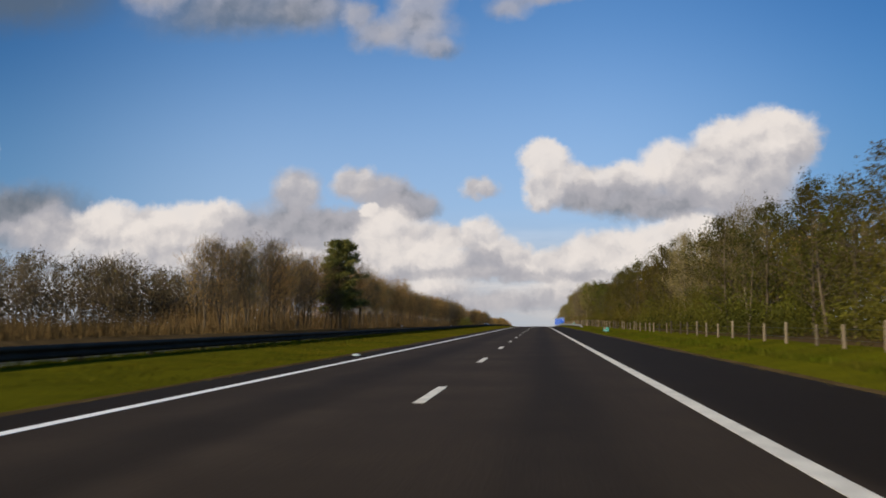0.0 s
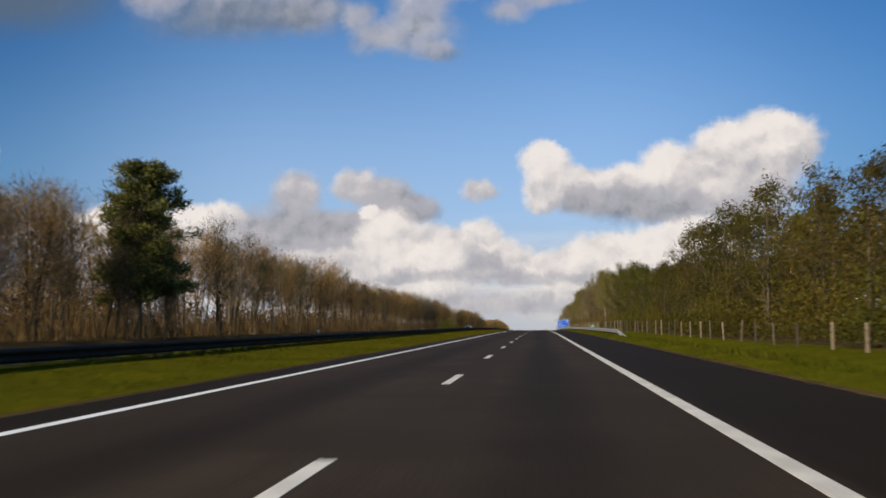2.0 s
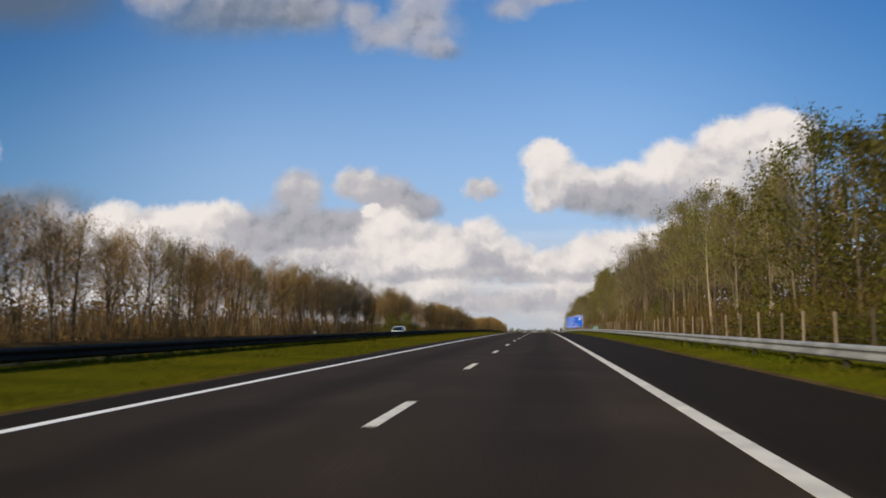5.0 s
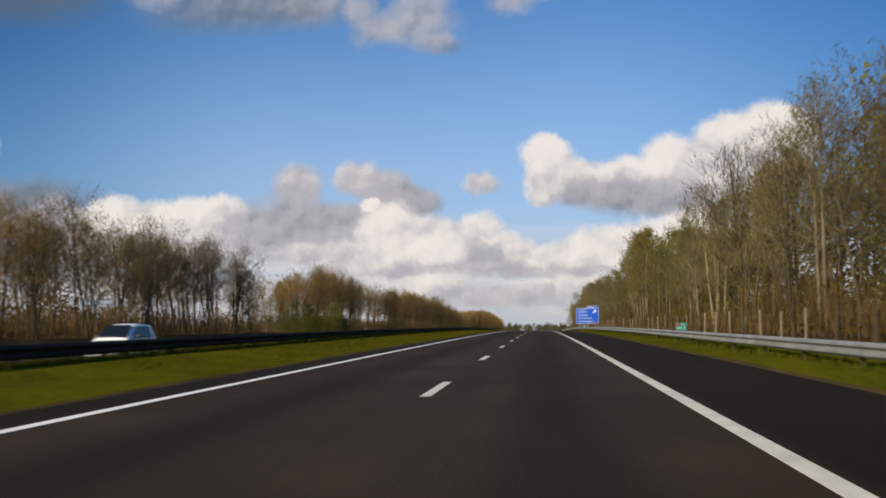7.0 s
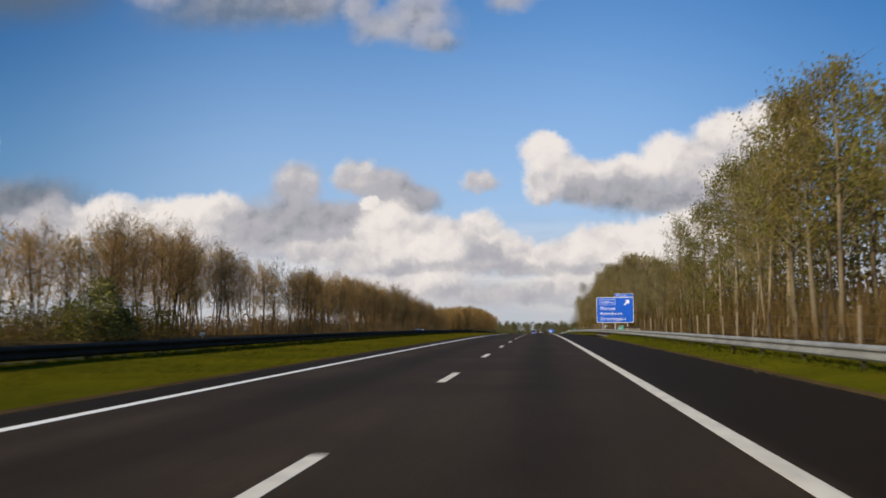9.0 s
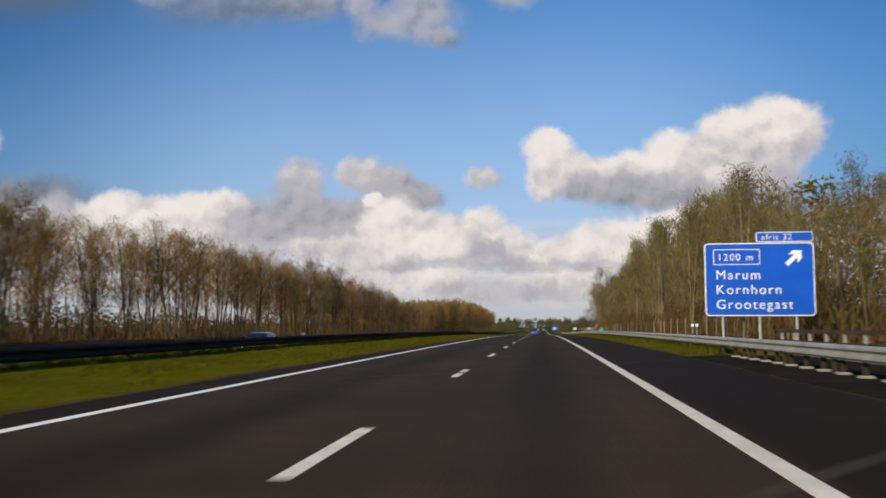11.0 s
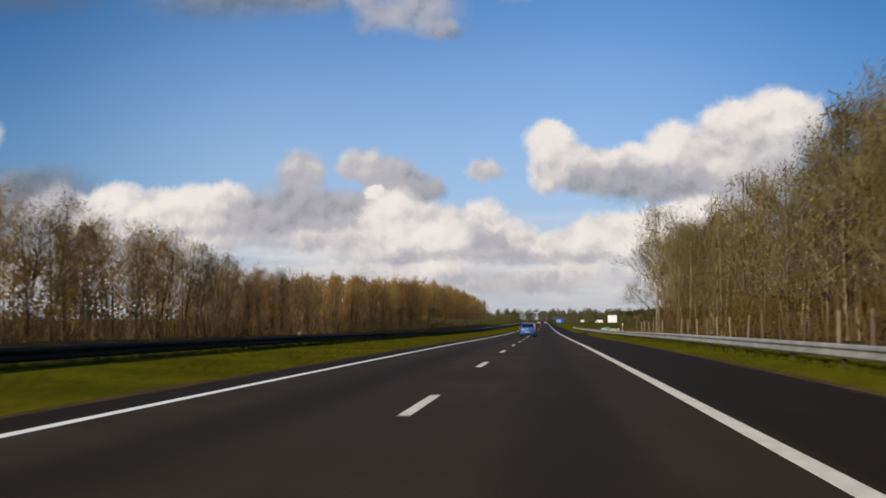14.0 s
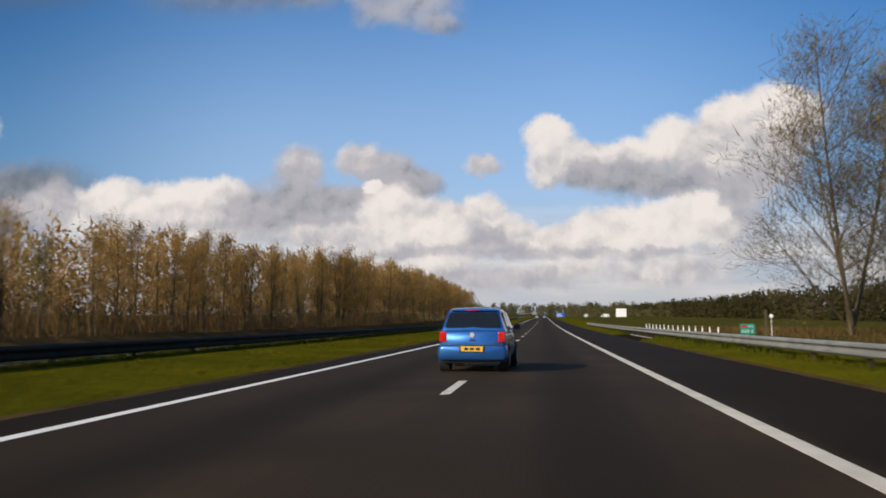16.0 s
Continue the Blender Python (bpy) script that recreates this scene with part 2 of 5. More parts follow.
def material(name, colour, second=None, scale=4.0, rough=0.8, metal=0.0, bump=0.0, stretch=(1, 1, 1), vary=0.0, island=0.0, through_light=0.0, fine=60.0, coat=0.0, third=None, patch=0.13):
    """A node material: two colours mixed by coarse and fine noise, with fine relief. vary: spread between objects; island: between loose pieces."""
    m = bpy.data.materials.new(name)
    m.use_nodes = True
    tree = m.node_tree
    g = Nodes(tree)
    shader = tree.nodes["Principled BSDF"]
    second = second or tuple(c * 0.7 for c in colour)
    coords = g.mapped(tree.nodes.new("ShaderNodeTexCoord").outputs["Object"], (0, 0, 0), stretch)
    coarse, grain = g.noise(coords, scale, 3.0), g.noise(coords, fine, 3.0, 0.65)
    f = g.math("ADD", g.math("MULTIPLY", coarse, 0.65), g.math("MULTIPLY", grain, 0.35))
    colour_out = g.mix(g.ramp(f, 0.34, 0.66), (*second, 1), (*colour, 1))
    if third:
        where = tree.nodes.new("ShaderNodeNewGeometry").outputs["Position"]
        colour_out = g.mix(g.ramp(g.noise(where, patch, 3.0, 0.6), 0.36, 0.64), colour_out, (*third, 1))
    spread = []
    if vary:
        spread.append((tree.nodes.new("ShaderNodeObjectInfo").outputs["Random"], vary))
    if island:
        spread.append((tree.nodes.new("ShaderNodeNewGeometry").outputs["Random Per Island"], island))
    for source, amount in spread:
        hsv = tree.nodes.new("ShaderNodeHueSaturation")
        tree.links.new(g.ramp(source, 0, 1, 1 - amount, 1 + amount), hsv.inputs["Value"])
        tree.links.new(colour_out, hsv.inputs["Color"])
        colour_out = hsv.outputs[0]
    tree.links.new(colour_out, shader.inputs["Base Color"])
    shader.inputs["Roughness"].default_value, shader.inputs["Metallic"].default_value = rough, metal
    shader.inputs["Coat Weight"].default_value = coat
    shader.inputs["Specular IOR Level"].default_value = 0.5 if rough < 0.7 else 0.12 if rough < 0.9 else 0.0
    if bump:
        b = tree.nodes.new("ShaderNodeBump")
        b.inputs["Strength"].default_value, b.inputs["Distance"].default_value = bump, 0.02
        tree.links.new(f, b.inputs["Height"])
        tree.links.new(b.outputs[0], shader.inputs["Normal"])
    if through_light:
        glow = tree.nodes.new("ShaderNodeBsdfTranslucent")
        tree.links.new(colour_out, glow.inputs[0])
        mixer = tree.nodes.new("ShaderNodeMixShader")
        mixer.inputs[0].default_value = through_light
        tree.links.new(shader.outputs[0], mixer.inputs[1])
        tree.links.new(glow.outputs[0], mixer.inputs[2])
        tree.links.new(mixer.outputs[0], tree.nodes["Material Output"].inputs[0])
    return m


def lane_wear(m, centres, wide, depth):
    """Darker, oil-stained bands along the middle of the lanes."""
    tree = m.node_tree
    g = Nodes(tree)
    shader = tree.nodes["Principled BSDF"]
    source = shader.inputs["Base Color"].links[0].from_socket
    sep = tree.nodes.new("ShaderNodeSeparateXYZ")
    coord = tree.nodes.new("ShaderNodeTexCoord").outputs["Object"]
    tree.links.new(coord, sep.inputs[0])
    wobble = g.math("MULTIPLY", g.math("SUBTRACT", g.noise(g.mapped(coord, (0, 0, 0), (1, 0.05, 1)), 1.0, 3.0), 0.5), 0.8)
    least = None
    for c in centres:
        d = g.math("ABSOLUTE", g.math("SUBTRACT", g.math("ADD", sep.outputs[0], wobble), c))
        least = d if least is None else g.math("MINIMUM", least, d)
    f = g.ramp(least, wide, 0.1, 0.0, depth)
    out = g.mix(f, source, (0.006, 0.0055, 0.005, 1))
    # the hard shoulder and the strip by the median are darker, unpolished asphalt, deepened further in place of lens
    # vignetting
    idle = g.math("MAXIMUM", g.ramp(sep.outputs[0], 3.5, 3.8), g.ramp(sep.outputs[0], -3.5, -3.8))
    out = g.mix(g.math("MULTIPLY", idle, 0.68), out, (0.011, 0.0085, 0.0062, 1))
    tree.links.new(out, shader.inputs["Base Color"])


ASPHALT = material("asphalt", (0.054, 0.0390, 0.0262), (0.0355, 0.0256, 0.0172), 0.9, 0.75, bump=0.6, stretch=(1, 0.06, 1), fine=40, third=(0.0365, 0.0264, 0.0178), patch=0.3)
ASPHALT.node_tree.nodes["Principled BSDF"].inputs["Specular IOR Level"].default_value = 0.02
lane_wear(ASPHALT, (-1.75, 1.75), 0.9, 0.38)
OLD_ASPHALT = material("old_asphalt", (0.07, 0.068, 0.064), (0.05, 0.048, 0.046), 0.9, 0.88, bump=0.5, stretch=(1, 0.08, 1), fine=40)
PAINT = material("road_paint", (0.80, 0.74, 0.62), (0.56, 0.515, 0.43), 3.0, 0.65, bump=0.2, fine=25)
# whiter, more even paint for the left edge line
BRIGHT_PAINT = material("bright_road_paint", (0.95, 0.92, 0.86), (0.84, 0.81, 0.75), 3.0, 0.6, bump=0.1, fine=25)
SOIL = material("turf", (0.105, 0.096, 0.006), (0.060, 0.060, 0.005), 0.35, 0.95, bump=0.6, fine=9)
PASTURE = material("rough_pasture", (0.088, 0.082, 0.016), (0.052, 0.046, 0.013), 0.12, 0.95, bump=0.6, fine=7)
LITTER = material("leaf_litter", (0.095, 0.062, 0.028), (0.055, 0.038, 0.018), 0.5, 0.95, bump=0.7, fine=11)
GRASS = material("grass", (0.098, 0.112, 0.007), (0.052, 0.068, 0.005), 0.25, 0.9, island=0.2, through_light=0.35, fine=3, third=(0.095, 0.085, 0.010), patch=0.4)
DRY_TURF = material("yellowed_grass", (0.160, 0.122, 0.011), (0.080, 0.070, 0.007), 0.25, 0.9, island=0.2, through_light=0.35, fine=3, third=(0.080, 0.080, 0.008), patch=0.22)
ZINC = material("galvanised_steel", (0.31, 0.305, 0.29), (0.19, 0.187, 0.178), 1.2, 0.6, 0.25, bump=0.05, fine=30)
# rail steel turned from the sun: its shade is put into the base colour
SHADED_ZINC = material("shade_darkened_steel", (0.050, 0.040, 0.029), (0.030, 0.024, 0.018), 1.2, 0.85, 0.0, bump=0.05, fine=30)
POST_WOOD = material("weathered_post", (0.215, 0.165, 0.11), (0.10, 0.075, 0.05), 2.0, 0.85, bump=0.4, stretch=(1, 1, 0.2), vary=0.6)
WIRE = material("wire", (0.09, 0.09, 0.085), None, 3.0, 0.5, 0.7)
BARK = material("bark", (0.125, 0.095, 0.063), (0.065, 0.050, 0.034), 1.4, 0.92, bump=0.6, stretch=(1, 1, 0.3), vary=0.3, fine=14)
PALE_BARK = material("pale_bark", (0.26, 0.205, 0.13), (0.13, 0.10, 0.065), 1.4, 0.9, bump=0.6, stretch=(1, 1, 0.3), vary=0.3, fine=14)
TWIG = material("bare_twigs", (0.46, 0.283, 0.098), (0.28, 0.172, 0.062), 0.5, 0.85, vary=0.3, island=0.2, through_light=0.60, fine=5, third=(0.36, 0.215, 0.075))
BUDS = material("budding_twigs", (0.27, 0.210, 0.038), (0.165, 0.128, 0.026), 0.5, 0.8, vary=0.3, island=0.2, through_light=0.45, fine=5, third=(0.15, 0.155, 0.03))
BUD_TWIG = material("silvery_brown_twigs", (0.33, 0.255, 0.118), (0.19, 0.150, 0.070), 0.5, 0.85, vary=0.3, island=0.2, through_light=0.5, fine=5, third=(0.24, 0.19, 0.085))
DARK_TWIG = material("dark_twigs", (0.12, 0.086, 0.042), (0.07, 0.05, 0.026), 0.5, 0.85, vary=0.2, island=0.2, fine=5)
LEAF = material("young_leaves", (0.108, 0.110, 0.012), (0.054, 0.057, 0.007), 0.5, 0.7, vary=0.35, island=0.2, through_light=0.40, fine=5, third=(0.108, 0.078, 0.012), patch=0.05)
FRESH = material("fresh_leaves", (0.235, 0.225, 0.045), (0.13, 0.13, 0.026), 0.5, 0.7, vary=0.25, island=0.2, through_light=0.5, fine=5, third=(0.19, 0.15, 0.036))
OLIVE = material("olive_buds", (0.235, 0.192, 0.028), (0.13, 0.112, 0.018), 0.5, 0.75, vary=0.3, island=0.2, through_light=0.45, fine=5, third=(0.20, 0.142, 0.024))
GREY_TWIG = material("grey_twigs", (0.20, 0.148, 0.085), (0.12, 0.090, 0.054), 0.5, 0.85, vary=0.3, island=0.2, through_light=0.4, fine=5, third=(0.16, 0.115, 0.062))
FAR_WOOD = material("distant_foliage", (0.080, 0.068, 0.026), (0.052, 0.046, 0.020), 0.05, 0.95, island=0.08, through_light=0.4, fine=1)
# paler copy of FAR_WOOD: the haze of distance is mixed into the colour
HORIZON_WOOD = material("haze_tinted_foliage", (0.15, 0.13, 0.055), (0.105, 0.093, 0.042), 0.05, 0.95, island=0.06, through_light=0.4, fine=1)
NEEDLE = material("pine_needles", (0.20, 0.185, 0.045), (0.10, 0.098, 0.027), 0.6, 0.7, vary=0.1, island=0.4, through_light=0.15, fine=5)
GOLD = material("golden_buds", (0.41, 0.242, 0.034), (0.26, 0.156, 0.024), 0.5, 0.85, vary=0.25, island=0.2, through_light=0.45, fine=5, third=(0.19, 0.135, 0.024))
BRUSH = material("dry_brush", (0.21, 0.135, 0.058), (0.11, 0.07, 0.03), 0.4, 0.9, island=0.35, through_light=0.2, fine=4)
# darker copy of BRUSH, with the shade at the wood's foot in its colour
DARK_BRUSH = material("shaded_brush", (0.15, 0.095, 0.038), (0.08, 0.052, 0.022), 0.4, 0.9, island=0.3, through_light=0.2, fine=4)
SIGN_BLUE = material("sign_blue", (0.008, 0.10, 0.60), (0.007, 0.085, 0.52), 0.8, 0.35, fine=20)
SIGN_WHITE = material("sign_white", (0.85, 0.85, 0.85), (0.78, 0.78, 0.78), 1.0, 0.4)
SIGN_FIGURE = material("sign_figure", (0.50, 0.56, 0.54), (0.42, 0.48, 0.46), 3.0, 0.5)
SIGN_GREEN = material("sign_green", (0.004, 0.25, 0.19), (0.004, 0.21, 0.16), 2.0, 0.4)
SIGN_RED = material("sign_red", (0.55, 0.05, 0.05), None, 2.0, 0.4)
STEEL = material("post_steel", (0.45, 0.46, 0.46), (0.34, 0.35, 0.35), 2.0, 0.5, 0.5)

# ---------------- building helpers ----------------


def mesh_data(name, verts, faces, mats, smooth=False, slots=None):
    me = bpy.data.meshes.new(name)
    verts = np.asarray(verts, dtype=np.float32).reshape(-1, 3)
    if isinstance(faces, np.ndarray):
        n, k = faces.shape
        me.vertices.add(len(verts))
        me.vertices.foreach_set("co", verts.ravel())
        me.loops.add(n * k)
        me.loops.foreach_set("vertex_index", faces.astype(np.int32).ravel())
        me.polygons.add(n)
        me.polygons.foreach_set("loop_start", np.arange(0, n * k, k, dtype=np.int32))
        me.update(calc_edges=True)
    else:
        me.from_pydata([tuple(v) for v in verts.tolist()], [], faces)
        me.update()
    for m in mats:
        me.materials.append(m)
    if smooth:
        me.polygons.foreach_set("use_smooth", np.ones(len(me.polygons), dtype=bool))
    if slots is not None:
        me.polygons.foreach_set("material_index", np.asarray(slots, dtype=np.int32))
    return me


def part(name, bm, mat, parent=None, label="", smooth=False):
    """Links a bmesh, or ready mesh data, as one mesh object under a thing or part."""
    if isinstance(bm, bmesh.types.BMesh):
        me = bpy.data.meshes.new(name)
        bm.normal_update()
        bm.to_mesh(me)
        bm.free()
        me.materials.append(mat)
        if smooth:
            me.polygons.foreach_set("use_smooth", np.ones(len(me.polygons), dtype=bool))
    else:
        me = bm
    ob = new(name, me)
    if parent is not None:
        ob.parent = parent
    if label:
        ob["label"] = label
    return ob


def box(bm, x0, y0, z0, x1, y1, z1, bevel=0.0):
    made = bmesh.ops.create_cube(bm, size=1.0, matrix=Matrix.Translation(((x0 + x1) / 2, (y0 + y1) / 2, (z0 + z1) / 2)) @ Matrix.Diagonal((x1 - x0, y1 - y0, z1 - z0, 1)))
    if bevel:
        edges = list({e for v in made["verts"] for e in v.link_edges})
        bmesh.ops.bevel(bm, geom=edges, offset=bevel, segments=2, affect="EDGES", profile=0.6)
    return bm


def boxed(*args, bevel=0.0):
    return box(bmesh.new(), *args, bevel=bevel)


def rod(bm, a, b, r0, r1=None, sides=8):
    a, b = Vector(a), Vector(b)
    turn = (b - a).to_track_quat("Z", "Y").to_matrix().to_4x4()
    bmesh.ops.create_cone(bm, cap_ends=True, segments=sides, radius1=r0, radius2=r0 if r1 is None else r1, depth=(b - a).length,
                          matrix=Matrix.Translation((a + b) / 2) @ turn)
    return bm


def along(section, ys, closed=True, base=None):
    """Vertices and quads of a cross section (x, z) carried along the road at the given y's; z counts from the road surface."""
    base = base or level
    verts, faces, n = [], [], len(section)
    for y in ys:
        z0 = base(y)
        verts += [(x, y, z + z0) for x, z in section]
    last = n if closed else n - 1
    for k in range(len(ys) - 1):
        for j in range(last):
            a, b = k * n + j, k * n + (j + 1) % n
            faces.append((a, b, b + n, a + n))
    if closed:
        faces += [tuple(range(n - 1, -1, -1)), tuple(range((len(ys) - 1) * n, len(ys) * n))]
    return verts, faces


def steps(a, b, d):
    n = max(1, round((b - a) / d))
    return [a + (b - a) * k / n for k in range(n + 1)]


# ---------------- ground and roads ----------------
# cross section of the land: x and height over the road surface
LAND = [(-3000, -0.3), (-400, -0.3), (-60, 0.0), (-27, 0.0), (-24.5, -0.60), (-22.6, -0.82), (-11.9, -0.82), (-11.0, -0.10), (-9.6, 0.14),
        (-8.6, 0.10), (-7.0, 0.0), (-4.5, -0.05), (-4.2, -0.12), (6.3, -0.12), (6.6, -0.04), (7.6, 0.10), (8.2, 0.14), (8.8, 0.16), (9.8, 0.30), (12.0, 0.36), (60, 0.3), (400, -0.3), (3000, -0.3)]


def land(x):
    for (x0, z0), (x1, z1) in zip(LAND, LAND[1:]):
        if x <= x1:
            r = (x - x0) / (x1 - x0)
            return z0 + (z1 - z0) * r
    return LAND[-1][1]


def make_ground():
    xs = sorted({x for x, _ in LAND} | {-40, -33, -30, -10.2, -8.2, -5.8, -4.95, 6.8, 7.2, 9.3, 10.8, 16, 22, 30})
    ys = [-400, -200, -100] + steps(-40, 760, 4.0) + [800, 900, 1100, 1500, 2200, 3200, 4900]
    verts, faces, slots = [], [], []
    for y in ys:
        for x in xs:
            rough = 0.0 if -4.4 < x < 6.5 or -23 < x < -11.5 or abs(x) > 100 else 0.05 * noise.noise((x * 0.6, y * 0.35, 0))
            if 6.4 < x < 11 and (388 < y < 412 or 606 < y < 625):
                verts.append((x, y, level(y) - 0.25))
                continue
            verts.append((x, y, level(y) + land(x) + rough))
    n = len(xs)
    for k in range(len(ys) - 1):
        for j in range(n - 1):
            faces.append((k * n + j, k * n + j + 1, (k + 1) * n + j + 1, (k + 1) * n + j))
            mid_x, mid_y = (xs[j] + xs[j + 1]) / 2, (ys[k] + ys[k + 1]) / 2
            wood = mid_y < 920 and (-60 < mid_x < -25 or (10.5 < mid_x < 60 and mid_y < 580))
            slots.append(1 if wood or -4.95 < mid_x < -4.2 or 6.3 < mid_x < 6.8 else 2 if mid_x > 11.5 and mid_y > 560 else 0)
    ob = new("ground", mesh_data("ground", verts, faces, [SOIL, LITTER, PASTURE], True, slots))
    tagged(ob, "green grass verges, fields and brown woodland floor", "ground", kind="structure")


def make_road(name, x0, x1, drop, mat, label):
    ys = [-300, -150] + steps(-40, 760, 4.0) + [900, 1200, 1800]
    section = [(x0, drop - 0.25), (x1, drop - 0.25), (x1, drop - 0.02), (x1 - 0.02, drop), (x0 + 0.02, drop), (x0, drop - 0.02)]
    v, f = along(section, ys)
    return tagged(new(name, mesh_data(name, v, f, [mat])), label, "road", kind="structure")


def stripe(name, x, width, y0, y1, drop, parent, d=4.0, mat=None):
    section = [(x - width / 2, drop - 0.01), (x + width / 2, drop - 0.01), (x + width / 2, drop + 0.004), (x - width / 2, drop + 0.004)]
    v, f = along(section, steps(y0, y1, d))
    return part(name, mesh_data(name, v, f, [mat or PAINT]), None, parent)


DASH_START = 11.95  # near end of the first dash ahead of the start
make_ground()
road = make_road("road", -4.45, 6.45, 0.0, ASPHALT, "dark smooth asphalt motorway carriageway with white lane markings")
far_road = make_road("road_opposite", -22.4, -12.0, -0.70, OLD_ASPHALT, "grey asphalt carriageway beyond the median")
stripe("edge_line", -3.5, 0.17, -40, 1200, 0.0, road, mat=BRIGHT_PAINT)
stripe("edge_line", 3.5, 0.20, -40, 1200, 0.0, road)
for x in (-12.6, -20.0):
    stripe("edge_line", x, 0.17, -40, 1200, -0.70, far_road)
for k in range(-3, 75):
    y = DASH_START + 12.0 * k
    if k == 32:
        # the bridge joint cuts this dash in two
        stripe("lane_dash", 0.0, 0.15, y, y + 1.35, 0.0, road, 3.0)
        stripe("lane_dash", 0.0, 0.15, y + 1.85, y + 3.0, 0.0, road, 3.0)
        continue
    stripe("lane_dash", float(np.interp(y, [450, 520], [0.0, -0.12])), 0.15, y, y + 3.0, 0.0, road, 3.0)
for k in range(0, 60):
    y = 6.0 + 12.0 * k
    stripe("lane_dash", -16.3, 0.15, y, y + 3.0, -0.70, far_road, 3.0)

# ---------------- guard rails ----------------
BEAM = [(0.0, 0.155), (0.03, 0.155), (0.075, 0.105), (0.075, 0.065), (0.02, 0.015), (0.02, -0.015), (0.075, -0.065), (0.075, -0.105), (0.03, -0.155), (0.0, -0.155),
        (0.0, -0.145), (0.025, -0.145), (0.066, -0.10), (0.066, -0.07), (0.01, -0.02), (0.01, 0.02), (0.066, 0.07), (0.066, 0.10), (0.025, 0.145), (0.0, 0.145)]


def guard_rail(x, y0, y1, middle, side, mat, label, ramp=0.0, gap=4.0, both=False):
    """A W-beam rail whose face looks to the given side (+1 right, -1 left); ramp: metres over which it rises out of the ground."""
    thing = tagged(new("guard_rail"), label, "guard rail")
    ys = steps(y0, y1, 4.0)
    thing.location = (x, y0, level(y0) + land(x))

    def rise(y):
        return level(y) + (min(1.0, max(0.0, (y - y0) / ramp)) - 1.0) * (middle + 0.22) if ramp else level(y)

    for s in ((1, -1) if both else (side,)):
        section = [(s * (px * 1.35 + 0.06), middle + pz) for px, pz in BEAM]
        v, f = along(section if s > 0 else section[::-1], ys, True, rise)
        v = [(a, b - y0, c - thing.location.z) for a, b, c in v]
        part("beam", mesh_data("beam", v, f, [mat]), None, thing)
    bm = boxed(-0.05, -0.04, -0.5, 0.05, 0.04, middle + 0.10, bevel=0.008)
    first = None
    for y in steps(y0 + (ramp or 1.0), y1, gap):
        if first is None:
            first = part("post", bm, SHADED_ZINC, thing)
            ob = first
        else:
            ob = new("post", first.data)
            ob.parent = thing
        ob.location = (0, y - y0, level(y) - thing.location.z)
    bm = boxed(-0.075, -0.05, middle - 0.09, 0.075, 0.05, middle + 0.09)
    first = None
    for y in steps(y0 + (ramp or 1.0), y1, gap):
        if first is None:
            first = part("spacer", bm, SHADED_ZINC, thing)
            ob = first
        else:
            ob = new("spacer", first.data)
            ob.parent = thing
        ob.location = (0, y - y0 + 0.06, level(y) - thing.location.z)
    return thing


guard_rail(-9.4, -40, 930, 0.40, 1, SHADED_ZINC, "dark steel guard rail with two W-beams along the grassy median", both=True)
guard_rail(7.9, 130, 690, 0.48, -1, ZINC, "galvanised steel W-beam guard rail on the grass verge", ramp=12.0)

# ---------------- grass on the verges ----------------


def blades(name, label, spans, y0, y1, density, height, mat, seed, clump=0.0, keep=None):
    """Tufts of single-triangle blades, as one mesh of kind stuff."""
    r = np.random.default_rng(seed)
    area = sum(b - a for a, b in spans) * (y1 - y0)
    n = int(area * density)
    widths = np.array([b - a for a, b in spans])
    which = r.choice(len(spans), n, p=widths / widths.sum())
    lo, hi = np.array([a for a, _ in spans]), np.array([b for _, b in spans])
    x = lo[which] + r.random(n) * (hi - lo)[which]
    y = y0 + r.random(n) * (y1 - y0)
    if clump:
        patch = np.sin(x * 2.3 + 1.7 * np.sin(y * 0.31)) + np.sin(y * 0.83 + x) + np.sin(y * 0.23 - x * 0.6)
        ok = patch + r.random(n) * 2.0 > clump
        x, y = x[ok], y[ok]
        n = len(x)
    if keep is not None:
        ok = keep(x, y)
        x, y = x[ok], y[ok]
        n = len(x)
    grid_y = np.arange(-60, 1000, 1.0)
    grid_z = np.array([level(q) for q in grid_y])
    z = np.interp(y, grid_y, grid_z) + np.interp(x, [p[0] for p in LAND], [p[1] for p in LAND])
    z = np.where((x > -4.45) & (x < 6.45), np.interp(y, grid_y, grid_z), z)
    h = height * (0.55 + 0.7 * r.random(n) ** 1.5)
    a, lean = r.random(n) * 6.283, 0.5 * h * r.random(n)
    wide = h * 0.16 + 0.006
    b = r.random(n) * 6.283
    v = np.empty((n, 3, 3), dtype=np.float32)
    v[:, 0] = np.stack([x - np.cos(b) * wide, y - np.sin(b) * wide, z - 0.03], 1)
    v[:, 1] = np.stack([x + np.cos(b) * wide, y + np.sin(b) * wide, z - 0.03], 1)
    v[:, 2] = np.stack([x + np.cos(a) * lean, y + np.sin(a) * lean, z + h], 1)
    me = mesh_data(name, v.reshape(-1, 3), np.arange(n * 3, dtype=np.int32).reshape(-1, 3), [mat])
    return tagged(new(name, me), label, "grass", kind="stuff")


blades("grass", "short yellowed grass of the motorway median", [(-11.2, -4.9)], -5, 620, 60, 0.056, DRY_TURF, 3)
blades("grass", "sparse longer tufts in the grass of the median", [(-8.9, -5.2)], -5, 620, 20, 0.11, DRY_TURF, 8, clump=1.9)
blades("grass", "short green verge grass beside the motorway", [(6.75, 10.4)], -5, 330, 62, 0.06, GRASS, 7)


